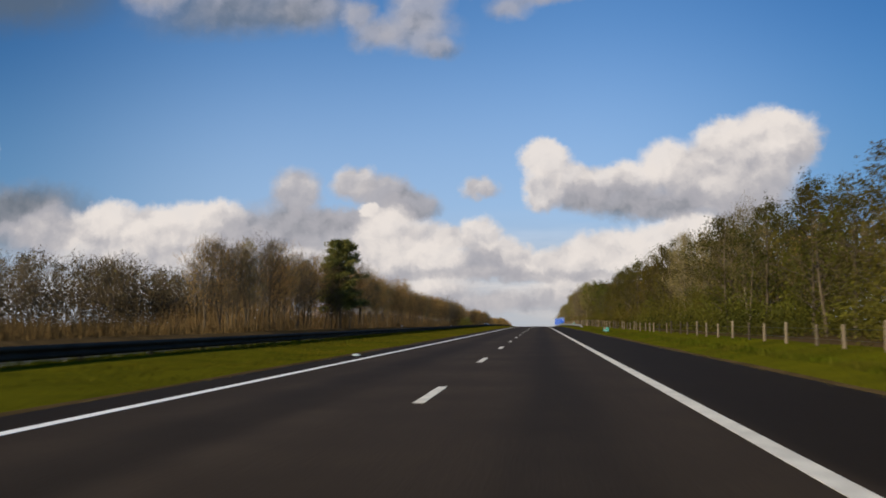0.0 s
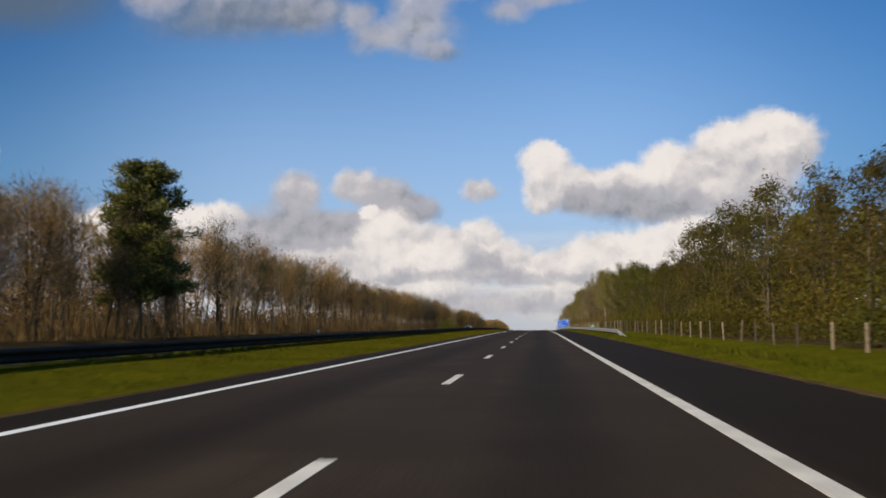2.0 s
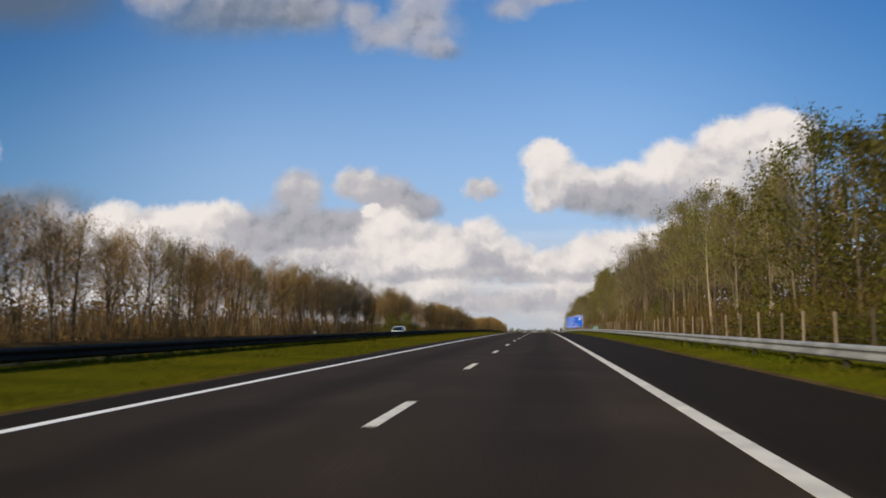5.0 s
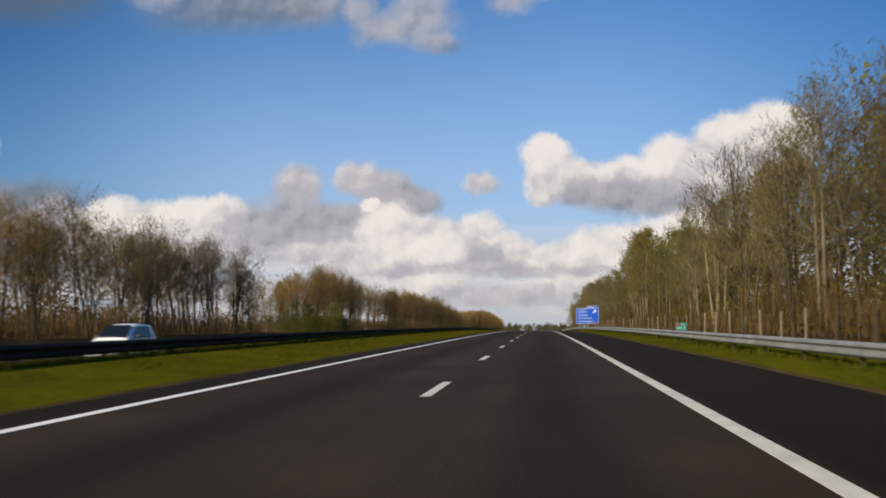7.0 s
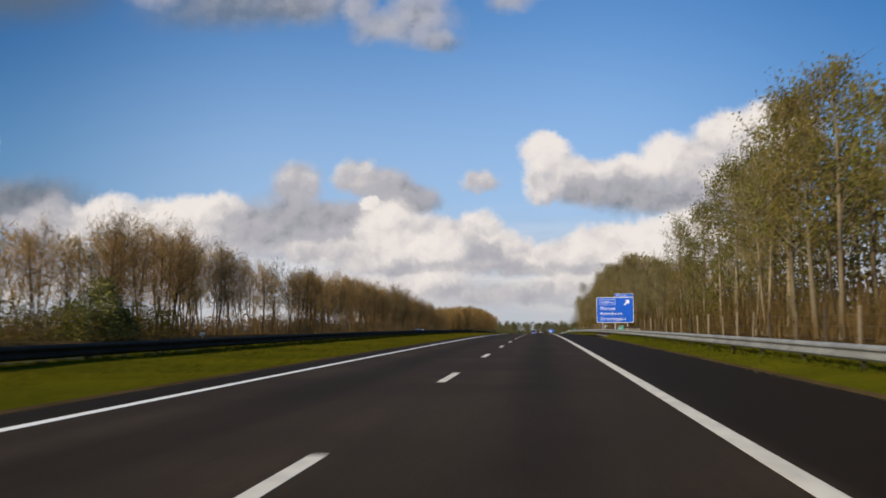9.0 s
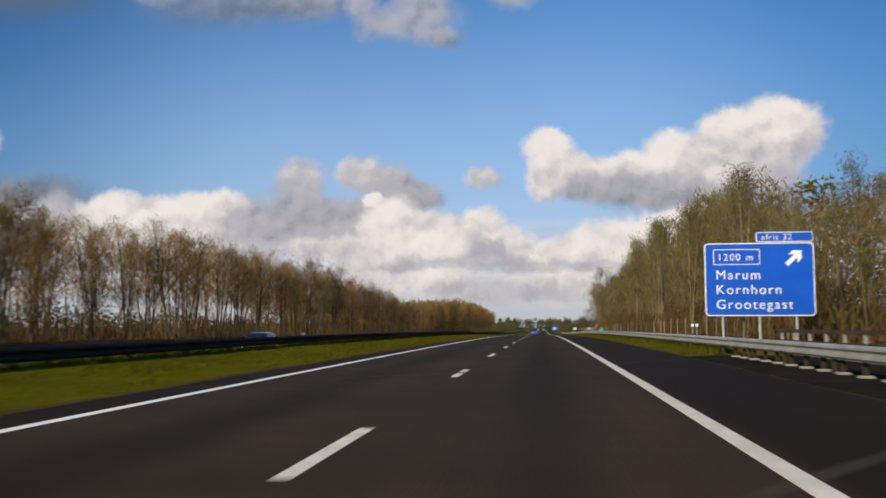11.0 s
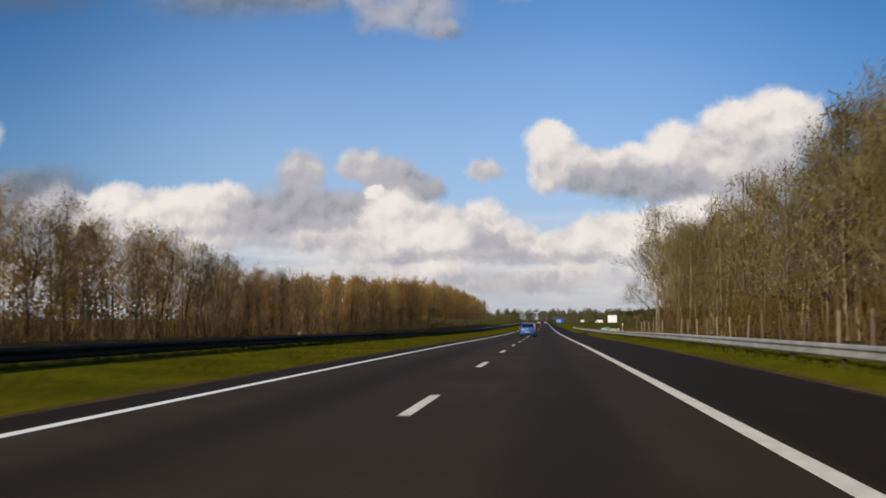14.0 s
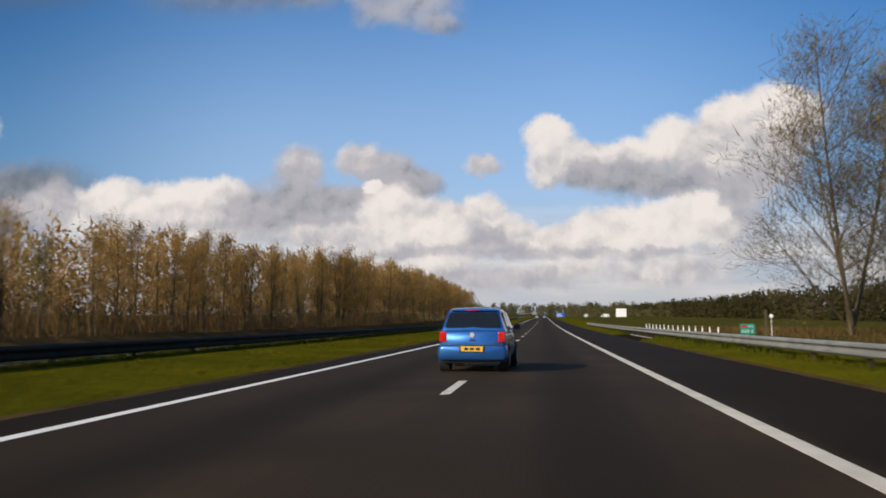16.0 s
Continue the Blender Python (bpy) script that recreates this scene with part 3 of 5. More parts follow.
def off_bridge(x, y):
    """True where the verge is soil, not the paved deck of the small bridge."""
    return (x < 6.4) | (y < 386) | ((y > 400 + 1.33 * x) & (y < 595 + 1.33 * x)) | (y > 613 + 1.33 * x)


blades("grass", "short green verge grass beside the motorway", [(6.75, 10.4)], 330, 620, 62, 0.06, GRASS, 4, keep=off_bridge)

blades("grass", "longer grass standing under the guard rails", [(-9.9, -8.9), (7.6, 8.3)], -5, 640, 70, 0.15, GRASS, 5, keep=off_bridge)

DRY = material("dry_grass", (0.11, 0.088, 0.033), (0.06, 0.048, 0.019), 0.6, 0.9, island=0.35, fine=4)
blades("dry_grass", "ragged dry grass creeping over the asphalt edge", [(-4.75, -4.2), (6.22, 6.75)], -5, 640, 45, 0.032, DRY, 6, keep=off_bridge)

# ---------------- trees ----------------


def tube(verts, faces, path, radii, sides):
    base = len(verts)
    for k, (p, r) in enumerate(zip(path, radii)):
        d = (path[min(k + 1, len(path) - 1)] - path[max(k - 1, 0)]).normalized()
        s = d.cross(Vector((0.3, 1, 0.1))).normalized()
        t = d.cross(s)
        for j in range(sides):
            a = 6.2832 * j / sides
            verts.append(p + s * (math.cos(a) * r) + t * (math.sin(a) * r))
    for k in range(len(path) - 1):
        for j in range(sides):
            a, b = base + k * sides + j, base + k * sides + (j + 1) % sides
            faces.append((a, b, b + sides))
            faces.append((a, b + sides, a + sides))


def grow(seed, height, spread, low, limbs, twigs, leaves, leaf_size, upright=0.75, trunk=0.11, dense_low=0.0, forks=3, leaf_spread=1.0, twig=0.022):
    """A tree in plain numbers: wood verts and triangles, twig triangles, leaf triangles (n, 3, 3)."""
    r = random.Random(seed)
    verts, faces = [], []
    stem, sway = [], (r.uniform(-1, 1), r.uniform(-1, 1))
    for k in range(7):
        q = k / 6
        stem.append(Vector((sway[0] * 0.35 * math.sin(q * 2.6), sway[1] * 0.35 * math.sin(q * 2.1), q * height * 0.93)))
    tube(verts, faces, [stem[0] + Vector((0, 0, -0.3))] + stem[1:], [trunk * (1.15 - 0.98 * k / 6) for k in range(7)], 6)
    ends = []
    for k in range(limbs):
        q = low + (0.97 - low) * (k + r.random()) / limbs
        p = stem[min(int(q * 6), 5)].lerp(stem[min(int(q * 6) + 1, 6)], q * 6 - int(q * 6))
        a = k * 2.4 + r.uniform(-0.5, 0.5)
        shape = math.sin(min(1.0, (q - low) / (1 - low) * 0.9 + 0.22) * 3.0) ** 0.7
        reach = spread * (0.52 + 0.52 * r.random()) * max(0.25, shape)
        d = Vector((math.cos(a), math.sin(a), upright * r.uniform(0.6, 1.5))).normalized()
        path = [p]
        for j in range(3):
            d = (d + Vector((r.uniform(-0.3, 0.3), r.uniform(-0.3, 0.3), r.uniform(-0.05, 0.35)))).normalized()
            path.append(path[-1] + d * (reach * 1.25 / 3))
        w = trunk * (0.46 - 0.25 * q)
        tube(verts, faces, path, [w, w * 0.7, w * 0.45, w * 0.15], 3)
        ends.append((path, w, reach))
    subs = []
    for path, w, reach in ends:
        for j in range(forks):
            q = r.uniform(0.6, 2.6)
            p = path[int(q)].lerp(path[int(q) + 1], q - int(q))
            d = ((path[3] - path[0]).normalized() + Vector((r.uniform(-0.9, 0.9), r.uniform(-0.9, 0.9), r.uniform(-0.35, 0.8)))).normalized()
            long = reach * r.uniform(0.35, 0.7)
            shoot = [p, p + d * long * 0.55]
            d = (d + Vector((r.uniform(-0.4, 0.4), r.uniform(-0.4, 0.4), r.uniform(-0.1, 0.5)))).normalized()
            shoot.append(shoot[-1] + d * long * 0.45)
            tube(verts, faces, shoot, [w * 0.42, w * 0.28, w * 0.08], 3)
            subs.append([p.lerp(shoot[1], 0.4), shoot[1], shoot[1].lerp(shoot[2], 0.5), shoot[2] + d * 0.15])
    ends = [e[0] for e in ends] + subs
    g = np.random.default_rng(seed)
    pts = np.array([[list(p) for p in e] for e in ends])
    n_limb = len(pts)

    def scatter(n, wide):
        which = g.integers(0, n_limb, n)
        q = 0.5 + 2.5 * g.random(n) ** 0.8
        j = np.minimum(q.astype(int), 2)
        f = (q - j)[:, None]
        c = pts[which, j] * (1 - f) + pts[which, j + 1] * f
        out = pts[which, 3] - pts[which, 0]
        return c + np.clip(g.normal(0, 1, (n, 3)), -1.6, 1.6) * wide, out / (np.linalg.norm(out, axis=1, keepdims=True) + 1e-6)

    c, out = scatter(twigs, np.array([0.30, 0.30, 0.27]) * (spread / 2.6))
    d = out * 0.9 + g.normal(0, 0.65, (twigs, 3)) + np.array([0, 0, 0.55])
    d /= np.linalg.norm(d, axis=1, keepdims=True)
    length = (0.35 + 0.6 * g.random(twigs))[:, None]
    side = np.cross(d, g.normal(0, 1, (twigs, 3)))
    side /= np.linalg.norm(side, axis=1, keepdims=True)
    tw = np.stack([c - side * twig - d * length * 0.5, c + side * twig - d * length * 0.5, c + d * length * 0.5], 1)
    c, out = scatter(max(leaves, 1), np.array([0.34, 0.34, 0.30]) * (spread / 2.6) * leaf_spread)
    if dense_low:
        k = int(len(c) * dense_low)
        c[:k, 2] = g.random(k) ** 1.2 * height * low * 1.4 + 0.15
        c[:k, :2] = g.normal(0, spread * 0.45, (k, 2))
    e1, e2 = g.normal(0, 1, (len(c), 3)), g.normal(0, 1, (len(c), 3))
    e1 /= np.linalg.norm(e1, axis=1, keepdims=True)
    e2 /= np.linalg.norm(e2, axis=1, keepdims=True)
    s = (leaf_size * (0.6 + 0.8 * g.random(len(c))))[:, None]
    lf = np.stack([c - e1 * s * 0.5, c + e1 * s * 0.5, c + e2 * s], 1)
    if not leaves:
        lf = lf[:0]
    return np.array([list(p) for p in verts]), np.array(faces, dtype=np.int32), tw, lf


def many_stemmed(seed):
    """Leaning stems from one foot, grown into one tree."""
    r = random.Random(seed)
    wood, tris, twigs, leaves, count = [], [], [], [], 0
    for k, (tilt, tall) in enumerate(((5, 1.0), (-12, 0.94), (24, 0.80), (52, 0.55))):
        wv, wf, tw, lf = grow(seed + 7 * k, 12.0, 4.0, 0.18, 20, 1900, 420, 0.10, 0.62, 0.085, forks=4, twig=0.012)
        m = np.array(pose(0, 0, 0, r.uniform(-8, 8), -tilt, 0).to_3x3()) * tall
        at = np.array([0.12 * k - 0.25, 0.1 * (k % 2), 0.0])
        wood.append(wv @ m.T + at), tris.append(wf + count)
        twigs.append(tw @ m.T + at), leaves.append(lf @ m.T + at)
        count += len(wv)
    return np.concatenate(wood), np.concatenate(tris), np.concatenate(twigs), np.concatenate(leaves)


def coppiced(seed, height=12.0, spread=2.7, twigs=720, buds=640, thick=0.10, lean=8, leaf=0.10, low=0.28):
    """Two or three slim stems from one stool, leaning apart, with a thin crown."""
    r = random.Random(seed)
    wood, tris, fine, tips, count = [], [], [], [], 0
    for k, tall in enumerate((1.0, 0.9, 0.78)[:2 + seed // 20 % 2]):
        wv, wf, tw, lf = grow(seed + 3 * k, height, spread, low, 18, twigs, buds, leaf, 0.8, thick, forks=2, twig=0.0158)
        m = np.array(pose(0, 0, 0, r.uniform(-lean, lean), r.uniform(-lean, lean), 0).to_3x3()) * tall
        at = np.array([r.uniform(-0.4, 0.4), r.uniform(-0.5, 0.5), 0.0])
        wood.append(wv @ m.T + at), tris.append(wf + count)
        fine.append(tw @ m.T + at), tips.append(lf @ m.T + at)
        count += len(wv)
    return np.concatenate(wood), np.concatenate(tris), np.concatenate(fine), np.concatenate(tips)


# kinds of tree: bare, budding, leafing, dense shrubby, pine
KINDS = {
    "bare_tree": dict(make=[coppiced(200 + 20 * k, 10.0, 3.25, 820, 45, 0.074, 9) for k in range(5)], wood=BARK, twig=TWIG, leaf=BUDS,
                      label="bare brown tree with slender leaning stems on the woodland edge", category="tree"),
    "dense_tree": dict(make=[coppiced(300 + 20 * k, 10.0, 2.5, 860, 560, 0.075, 6, 0.095, 0.18) for k in range(4)], wood=BARK, twig=TWIG, leaf=GOLD,
                       label="dense golden-brown budding tree with several slim stems", category="tree"),
    "grey_bare_tree": dict(make=[], wood=BARK, twig=GREY_TWIG, leaf=BUDS,
                           label="bare grey-brown tree with dark slender stems on the woodland edge", category="tree"),
    "olive_tree": dict(make=[], wood=PALE_BARK, twig=BUD_TWIG, leaf=OLIVE,
                       label="dense olive budding tree with several slim stems", category="tree"),
    "old_bare_tree": dict(make=[many_stemmed(110 + 50 * k) for k in range(3)], wood=BARK, twig=DARK_TWIG, leaf=BUDS,
                          label="tall wide bare tree with fine dark twigs beside the field", category="tree"),
    "budding_tree": dict(make=[coppiced(30 + 20 * k) for k in range(5)], wood=PALE_BARK, twig=BUD_TWIG, leaf=BUDS,
                         label="tall budding tree with slim leaning pale stems and thin golden crown", category="tree"),
    "tall_leafing_tree": dict(make=[grow(70 + k, 12.0, 3.3, 0.30, 26, 400, 3600, 0.12, 0.7, 0.125, leaf_spread=0.65, twig=0.012) for k in range(4)], wood=PALE_BARK, twig=TWIG, leaf=FRESH,
                              label="tall broadleaf tree with pale trunk and fresh green leaves", category="tree"),
    "leafing_tree": dict(make=[grow(50 + k, 9.0, 3.3, 0.12, 19, 300, 4300, 0.123, 0.55, 0.10, 0.16, forks=3, leaf_spread=0.58, twig=0.014) for k in range(5)], wood=BARK, twig=DARK_TWIG, leaf=LEAF,
                         label="dense olive-green broadleaf tree coming into leaf", category="tree"),
}


KINDS["grey_bare_tree"]["make"] = KINDS["bare_tree"]["make"]
KINDS["olive_tree"]["make"] = KINDS["dense_tree"]["make"]


def tree_object(kind, k):
    spec = KINDS[kind]
    wv, wf, tw, lf = spec["make"][k]
    thing = new(kind)
    part("trunk", mesh_data("trunk", wv, wf, [spec["wood"]], True), None, thing)
    both = np.concatenate([tw, lf]).reshape(-1, 3)
    slots = np.concatenate([np.zeros(len(tw)), np.ones(len(lf))])
    part("crown", mesh_data("crown", both, np.arange(len(both), dtype=np.int32).reshape(-1, 3), [spec["twig"], spec["leaf"]], False, slots), None, thing)
    return tagged(thing, spec["label"], spec["category"], "trees along the motorway")


PROTO = {}


def plant(kind, k, x, y, scale, turn, tall=1.0):
    m = Matrix.Translation((x, y, level(y) + land(x))) @ pose(0, 0, 0, 0, 0, turn) @ Matrix.Diagonal((scale, scale, scale * tall, 1))
    if (kind, k) not in PROTO:
        ob = PROTO[kind, k] = tree_object(kind, k)
        ob.matrix_basis = m
        PROTO[kind, k, "scale"] = ob.scale.copy()
        return ob
    source = PROTO[kind, k]
    ob = copy_thing(source, m)
    ob.matrix_basis = m
    return ob


def far_woods(spots, label, twig=None):
    """Many trees as one mesh of kind stuff."""
    mats = [BARK, twig or TWIG, BUDS, LEAF, FRESH, GOLD, OLIVE, GREY_TWIG]
    vs, fs, ss, count = [], [], [], 0
    for kind, k, x, y, scale, turn, thin in spots:
        wv, wf, tw, lf = KINDS[kind]["make"][k]
        m = np.array(pose(0, 0, 0, 0, 0, turn).to_3x3()) * scale
        at = np.array([x, y, level(y) + land(x)])
        wf = wf[:72 + 18 * (24 if thin < 4 else 8 if thin < 8 else 0)]
        tw, lf = tw[::thin].copy(), lf[::thin].copy()
        if thin > 1:
            wide = thin ** (0.85 if kind == "dense_tree" else 0.62)
            mid = (tw[:, 0] + tw[:, 1]) / 2
            tw[:, 0], tw[:, 1] = mid + (tw[:, 0] - mid) * wide, mid + (tw[:, 1] - mid) * wide
            mid = lf.mean(1, keepdims=True)
            lf = mid + (lf - mid) * thin ** (0.45 if kind in ("leafing_tree", "tall_leafing_tree") else 0.28)
        loose = np.concatenate([tw, lf]).reshape(-1, 3)
        vs += [wv @ m.T + at, loose @ m.T + at]
        fs += [wf + count, np.arange(len(loose)).reshape(-1, 3) + count + len(wv)]
        count += len(wv) + len(loose)
        ss += [np.zeros(len(wf)), np.full(len(tw), 7 if kind in ("grey_bare_tree", "olive_tree") else 1), np.full(len(lf), {"leafing_tree": 3, "tall_leafing_tree": 4, "dense_tree": 5, "olive_tree": 6}.get(kind, 2))]
    me = mesh_data("woods", np.concatenate(vs), np.concatenate(fs), mats, False, np.concatenate(ss))
    return tagged(new("woods", me), label, "woods", kind="stuff")


def left_edge(y):
    """Lateral place of the first row of trees west of the road."""
    if y < 87:
        return -50.0
    if y < 130:
        return -31.0
    if 333 < y < 352:
        return -52.0
    if 352 <= y < 420:
        return -34.0
    return -29.5


LEFT_TOPS = [(0, 8), (86, 8), (87, 8.4), (96, 9.6), (180, 9.8), (205, 9), (240, 8), (275, 8.5), (318, 8.8), (331, 8.2), (333, 3.0), (353, 3.0), (358, 6.5), (374, 8.2), (388, 10.2), (402, 10.2), (416, 9.2), (430, 8.7),
             (500, 9), (534, 8.2), (555, 8.4), (570, 7.2), (604, 7.2), (617, 8.6), (655, 10.1), (700, 11.8), (800, 12.8), (930, 11)]
RIGHT_TOPS = [(0, 7.3), (45, 7.6), (68, 8.8), (88, 8.8), (92, 8.0), (128, 8.5), (138, 10), (148, 7.2), (172, 7.0), (182, 8), (205, 9.6), (240, 10.8), (255, 11.8), (308, 12.3), (316, 9.2),
              (331, 9.0), (338, 10.4), (347, 12.8), (376, 12.8), (386, 9.6), (402, 7.8), (424, 7.8), (434, 11.3), (450, 12.8), (474, 14.0), (512, 13.2), (522, 11.6), (535, 11.4), (550, 10.4), (575, 11), (604, 13.2)]


def left_height(y):
    return 1.1 * float(np.interp(y, [p[0] for p in LEFT_TOPS], [p[1] for p in LEFT_TOPS]))


def right_height(y):
    return 1.03 * float(np.interp(y, [p[0] for p in RIGHT_TOPS], [p[1] for p in RIGHT_TOPS]))


rnd = random.Random(7)
spots = []
y = -4.0
while y < 700:
    kind = "bare_tree" if rnd.random() < 0.8 else "budding_tree"
    if rnd.random() < (0.8 if y < 132 else 0.12 if y < 292 else 0.7 if y < 333 else 0.3):
        kind = "grey_bare_tree"
    if y > 608 or (y > 425 and rnd.random() < 0.25):
        kind = "dense_tree"
    size = left_height(y) * (rnd.uniform(0.84, 1.06) if y > 608 else rnd.uniform(0.86, 1.08)) / (12.0 if kind == "budding_tree" else 10.0)
    plant(kind, rnd.randrange(4), left_edge(y) + rnd.uniform(-0.9, 0.9), y, size, rnd.uniform(0, 360))
    y += rnd.uniform(2.0, 3.2) if 87 < y < 330 else rnd.uniform(1.8, 2.9) if 330 <= y < 596 else rnd.uniform(3.2, 5.0)
for row in range(1, 4):
    # the rows behind begin a little further on, so that the wood ends in a slant
    y = 87.0 + 9.0 * row
    while y < 930:
        kind = "grey_bare_tree" if rnd.random() < (0.6 if y < 132 else 0.1) else "bare_tree"
        if y > 608:
            kind = "dense_tree"
        size = left_height(y) * (rnd.uniform(0.84, 1.06) if y > 608 else rnd.uniform(0.84, 1.02)) / (12.0 if kind == "budding_tree" else 10.0)
        if row < 3 or y > 500:
            spots.append((kind, rnd.randrange(4), left_edge(y) - row * 3.4 + rnd.uniform(-1.2, 1.2), y, size, rnd.uniform(0, 360), (8, 10, 13)[row - 1] if y > 596 else (4, 6, 6)[row - 1]))
        y += (rnd.uniform(3.4, 5.2) if row == 1 else rnd.uniform(4.6, 7.4)) if y < 560 else rnd.uniform(3.6, 5.4) if y < 640 else rnd.uniform(4.6, 6.6)
y = 700
while y < 930:
    spots.append(("dense_tree", rnd.randrange(4), -29.5 + rnd.uniform(-1, 1), y, left_height(y) / 10 * rnd.uniform(0.94, 1.06), rnd.uniform(0, 360), 3))
    y += rnd.uniform(3.5, 5)
for k in range(18):
    spots.append(("grey_bare_tree", rnd.randrange(4), rnd.uniform(-37, -29), rnd.uniform(293, 331), left_height(315) / 10 * rnd.uniform(0.7, 1.0), rnd.uniform(0, 360), 3))
far_woods(spots, "brown leafless woodland behind the opposite carriageway")
# the dark twig colour here stands in for cloud shadow over this wood
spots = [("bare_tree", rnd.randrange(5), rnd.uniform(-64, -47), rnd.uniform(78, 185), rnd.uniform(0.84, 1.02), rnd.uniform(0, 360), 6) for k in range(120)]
far_woods(spots, "dense leafless wood set back from the road, shade put into its dark colour", DARK_TWIG)

spots = []
for row in range(0, 6):
    y = 8.0
    while y < (580 if row == 0 else 572 if row < 4 else 225):
        if y < 215:
            kind = "leafing_tree" if rnd.random() < (1.1 if row == 0 else 0.85) else "budding_tree"
        else:
            kind = "budding_tree" if rnd.random() < 0.86 else "leafing_tree"
        if y < 92 and rnd.random() < 0.32:
            kind = "olive_tree"
        if 226 < y < 306 and rnd.random() < 0.42:
            kind = "grey_bare_tree"
        if 306 <= y < 333 and rnd.random() < 0.6 or 226 < y < 306 and rnd.random() < 0.25:
            kind = "tall_leafing_tree"
        if (325 < y < 396 and rnd.random() < 0.85) or (466 < y < 530 and rnd.random() < 0.55):
            kind = "tall_leafing_tree"
        if 434 < y < 585 and rnd.random() < 0.8:
            kind = "olive_tree"
        natural = {"grey_bare_tree": 10.0, "dense_tree": 10.0, "olive_tree": 10.0, "budding_tree": 12.0, "tall_leafing_tree": 12.0, "leafing_tree": 9.0}[kind]
        size = min(1.36 if kind in ("dense_tree", "olive_tree") else 1.25, right_height(y) * rnd.uniform(0.82, 1.05) / natural)
        x = (14.6 if y < 540 else 14.1) + row * 3.6 + rnd.uniform(-0.9, 0.9)
        if row == 0:
            plant(kind, rnd.randrange(4), x, y, size, rnd.uniform(0, 360))
        else:
            spots.append((kind, rnd.randrange(4), x, y, size, rnd.uniform(0, 360), (5, 8, 9, 9, 9)[row - 1]))
        y += rnd.uniform(3.2, 5.0)
for k in range(26):
    y = rnd.uniform(505, 578)
    spots.append(("olive_tree", rnd.randrange(4), rnd.uniform(13.6, 20), y, min(1.3, right_height(y) / 10 * rnd.uniform(0.7, 0.98)), rnd.uniform(0, 360), 3))
far_woods(spots, "brown and olive woodland behind the fence")

# ---------------- undergrowth at the foot of the woods ----------------


def undergrowth(name, label, x_of, y0, y1, count, height, mat, seed, wide=0.022):
    """Upright dry stems and suckers between the trunks, as one mesh of kind stuff."""
    r = np.random.default_rng(seed)
    y = y0 + r.random(count) * (y1 - y0)
    x = np.array([x_of(q, a) for q, a in zip(y, r.random(count))])
    grid_y = np.arange(-60, 1000, 1.0)
    z = np.interp(y, grid_y, np.array([level(q) for q in grid_y])) + np.interp(x, [p[0] for p in LAND], [p[1] for p in LAND])
    patch = 0.75 + 0.35 * np.sin(y * 0.21 + 2 * np.sin(y * 0.037)) + 0.2 * np.sin(y * 0.9)
    h = height * patch * (0.3 + 0.9 * r.random(count) ** 1.3)
    lift = h * 0.55 * r.random(count)
    a, b = r.random(count) * 6.283, r.random(count) * 6.283
    lean = h * 0.32 * r.random(count)
    w = wide * (0.6 + r.random(count))
    v = np.empty((count, 3, 3), dtype=np.float32)
    v[:, 0] = np.stack([x - np.cos(b) * w, y - np.sin(b) * w, z + lift - 0.1], 1)
    v[:, 1] = np.stack([x + np.cos(b) * w, y + np.sin(b) * w, z + lift - 0.1], 1)
    v[:, 2] = np.stack([x + np.cos(a) * lean, y + np.sin(a) * lean, z + h], 1)
    me = mesh_data(name, v.reshape(-1, 3), np.arange(count * 3, dtype=np.int32).reshape(-1, 3), [mat])
    return tagged(new(name, me), label, "undergrowth", kind="stuff")


undergrowth("brushwood", "tangled dry brown brushwood among bare trunks", lambda y, a: left_edge(y) + 2.2 - 12 * a, -4, 760, 110000, 2.7, BRUSH, 21, 0.021)
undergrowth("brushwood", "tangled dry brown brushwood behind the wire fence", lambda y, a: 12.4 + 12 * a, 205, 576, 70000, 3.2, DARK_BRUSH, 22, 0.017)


def shrubs(name, label, spots, per, mat, seed, leaf=0.10):
    """Low bushes as one mesh of kind stuff: small leaves gathered in uneven mounds (x, y, radius, height)."""
    g = np.random.default_rng(seed)
    out = []
    for x, y, wide, high in spots:
        n = int(per * wide * high)
        a, q = g.random(n) * 6.283, g.random(n) ** 0.45
        up = g.random(n) ** 0.8
        lump = 1 + 0.25 * np.sin(a * 3 + x) + 0.15 * np.sin(a * 7 + y)
        ring = wide * q * lump * np.sqrt(np.maximum(0.05, 1 - up ** 2 * 0.85))
        c = np.stack([x + np.cos(a) * ring, y + np.sin(a) * ring, level(y) + land(x) + up * high * (0.85 + 0.3 * g.random(n))], 1)
        e1, e2 = g.normal(0, 1, (n, 3)), g.normal(0, 1, (n, 3))
        e1 /= np.linalg.norm(e1, axis=1, keepdims=True)
        e2 /= np.linalg.norm(e2, axis=1, keepdims=True)
        size = (leaf * (0.6 + 0.9 * g.random(n)))[:, None]
        out.append(np.stack([c - e1 * size * 0.5, c + e1 * size * 0.5, c + e2 * size], 1))
    t = np.concatenate(out).reshape(-1, 3)
    return tagged(new(name, mesh_data(name, t, np.arange(len(t), dtype=np.int32).reshape(-1, 3), [mat])), label, "shrubs", kind="stuff")


bush = random.Random(17)
shrubs("shrubs", "dark olive shrubs crowding the wire fence", [(bush.uniform(11.8, 16), bush.uniform(4, 222), bush.uniform(0.9, 1.9), bush.uniform(1.2, 3.2)) for _ in range(110)], 160, LEAF, 23)
shrubs("shrubs", "low dark scrub along the foot of the fence", [(bush.uniform(10.9, 13.2), bush.uniform(4, 222), bush.uniform(0.7, 1.4), bush.uniform(0.5, 1.3)) for _ in range(150)], 150, LEAF, 33)
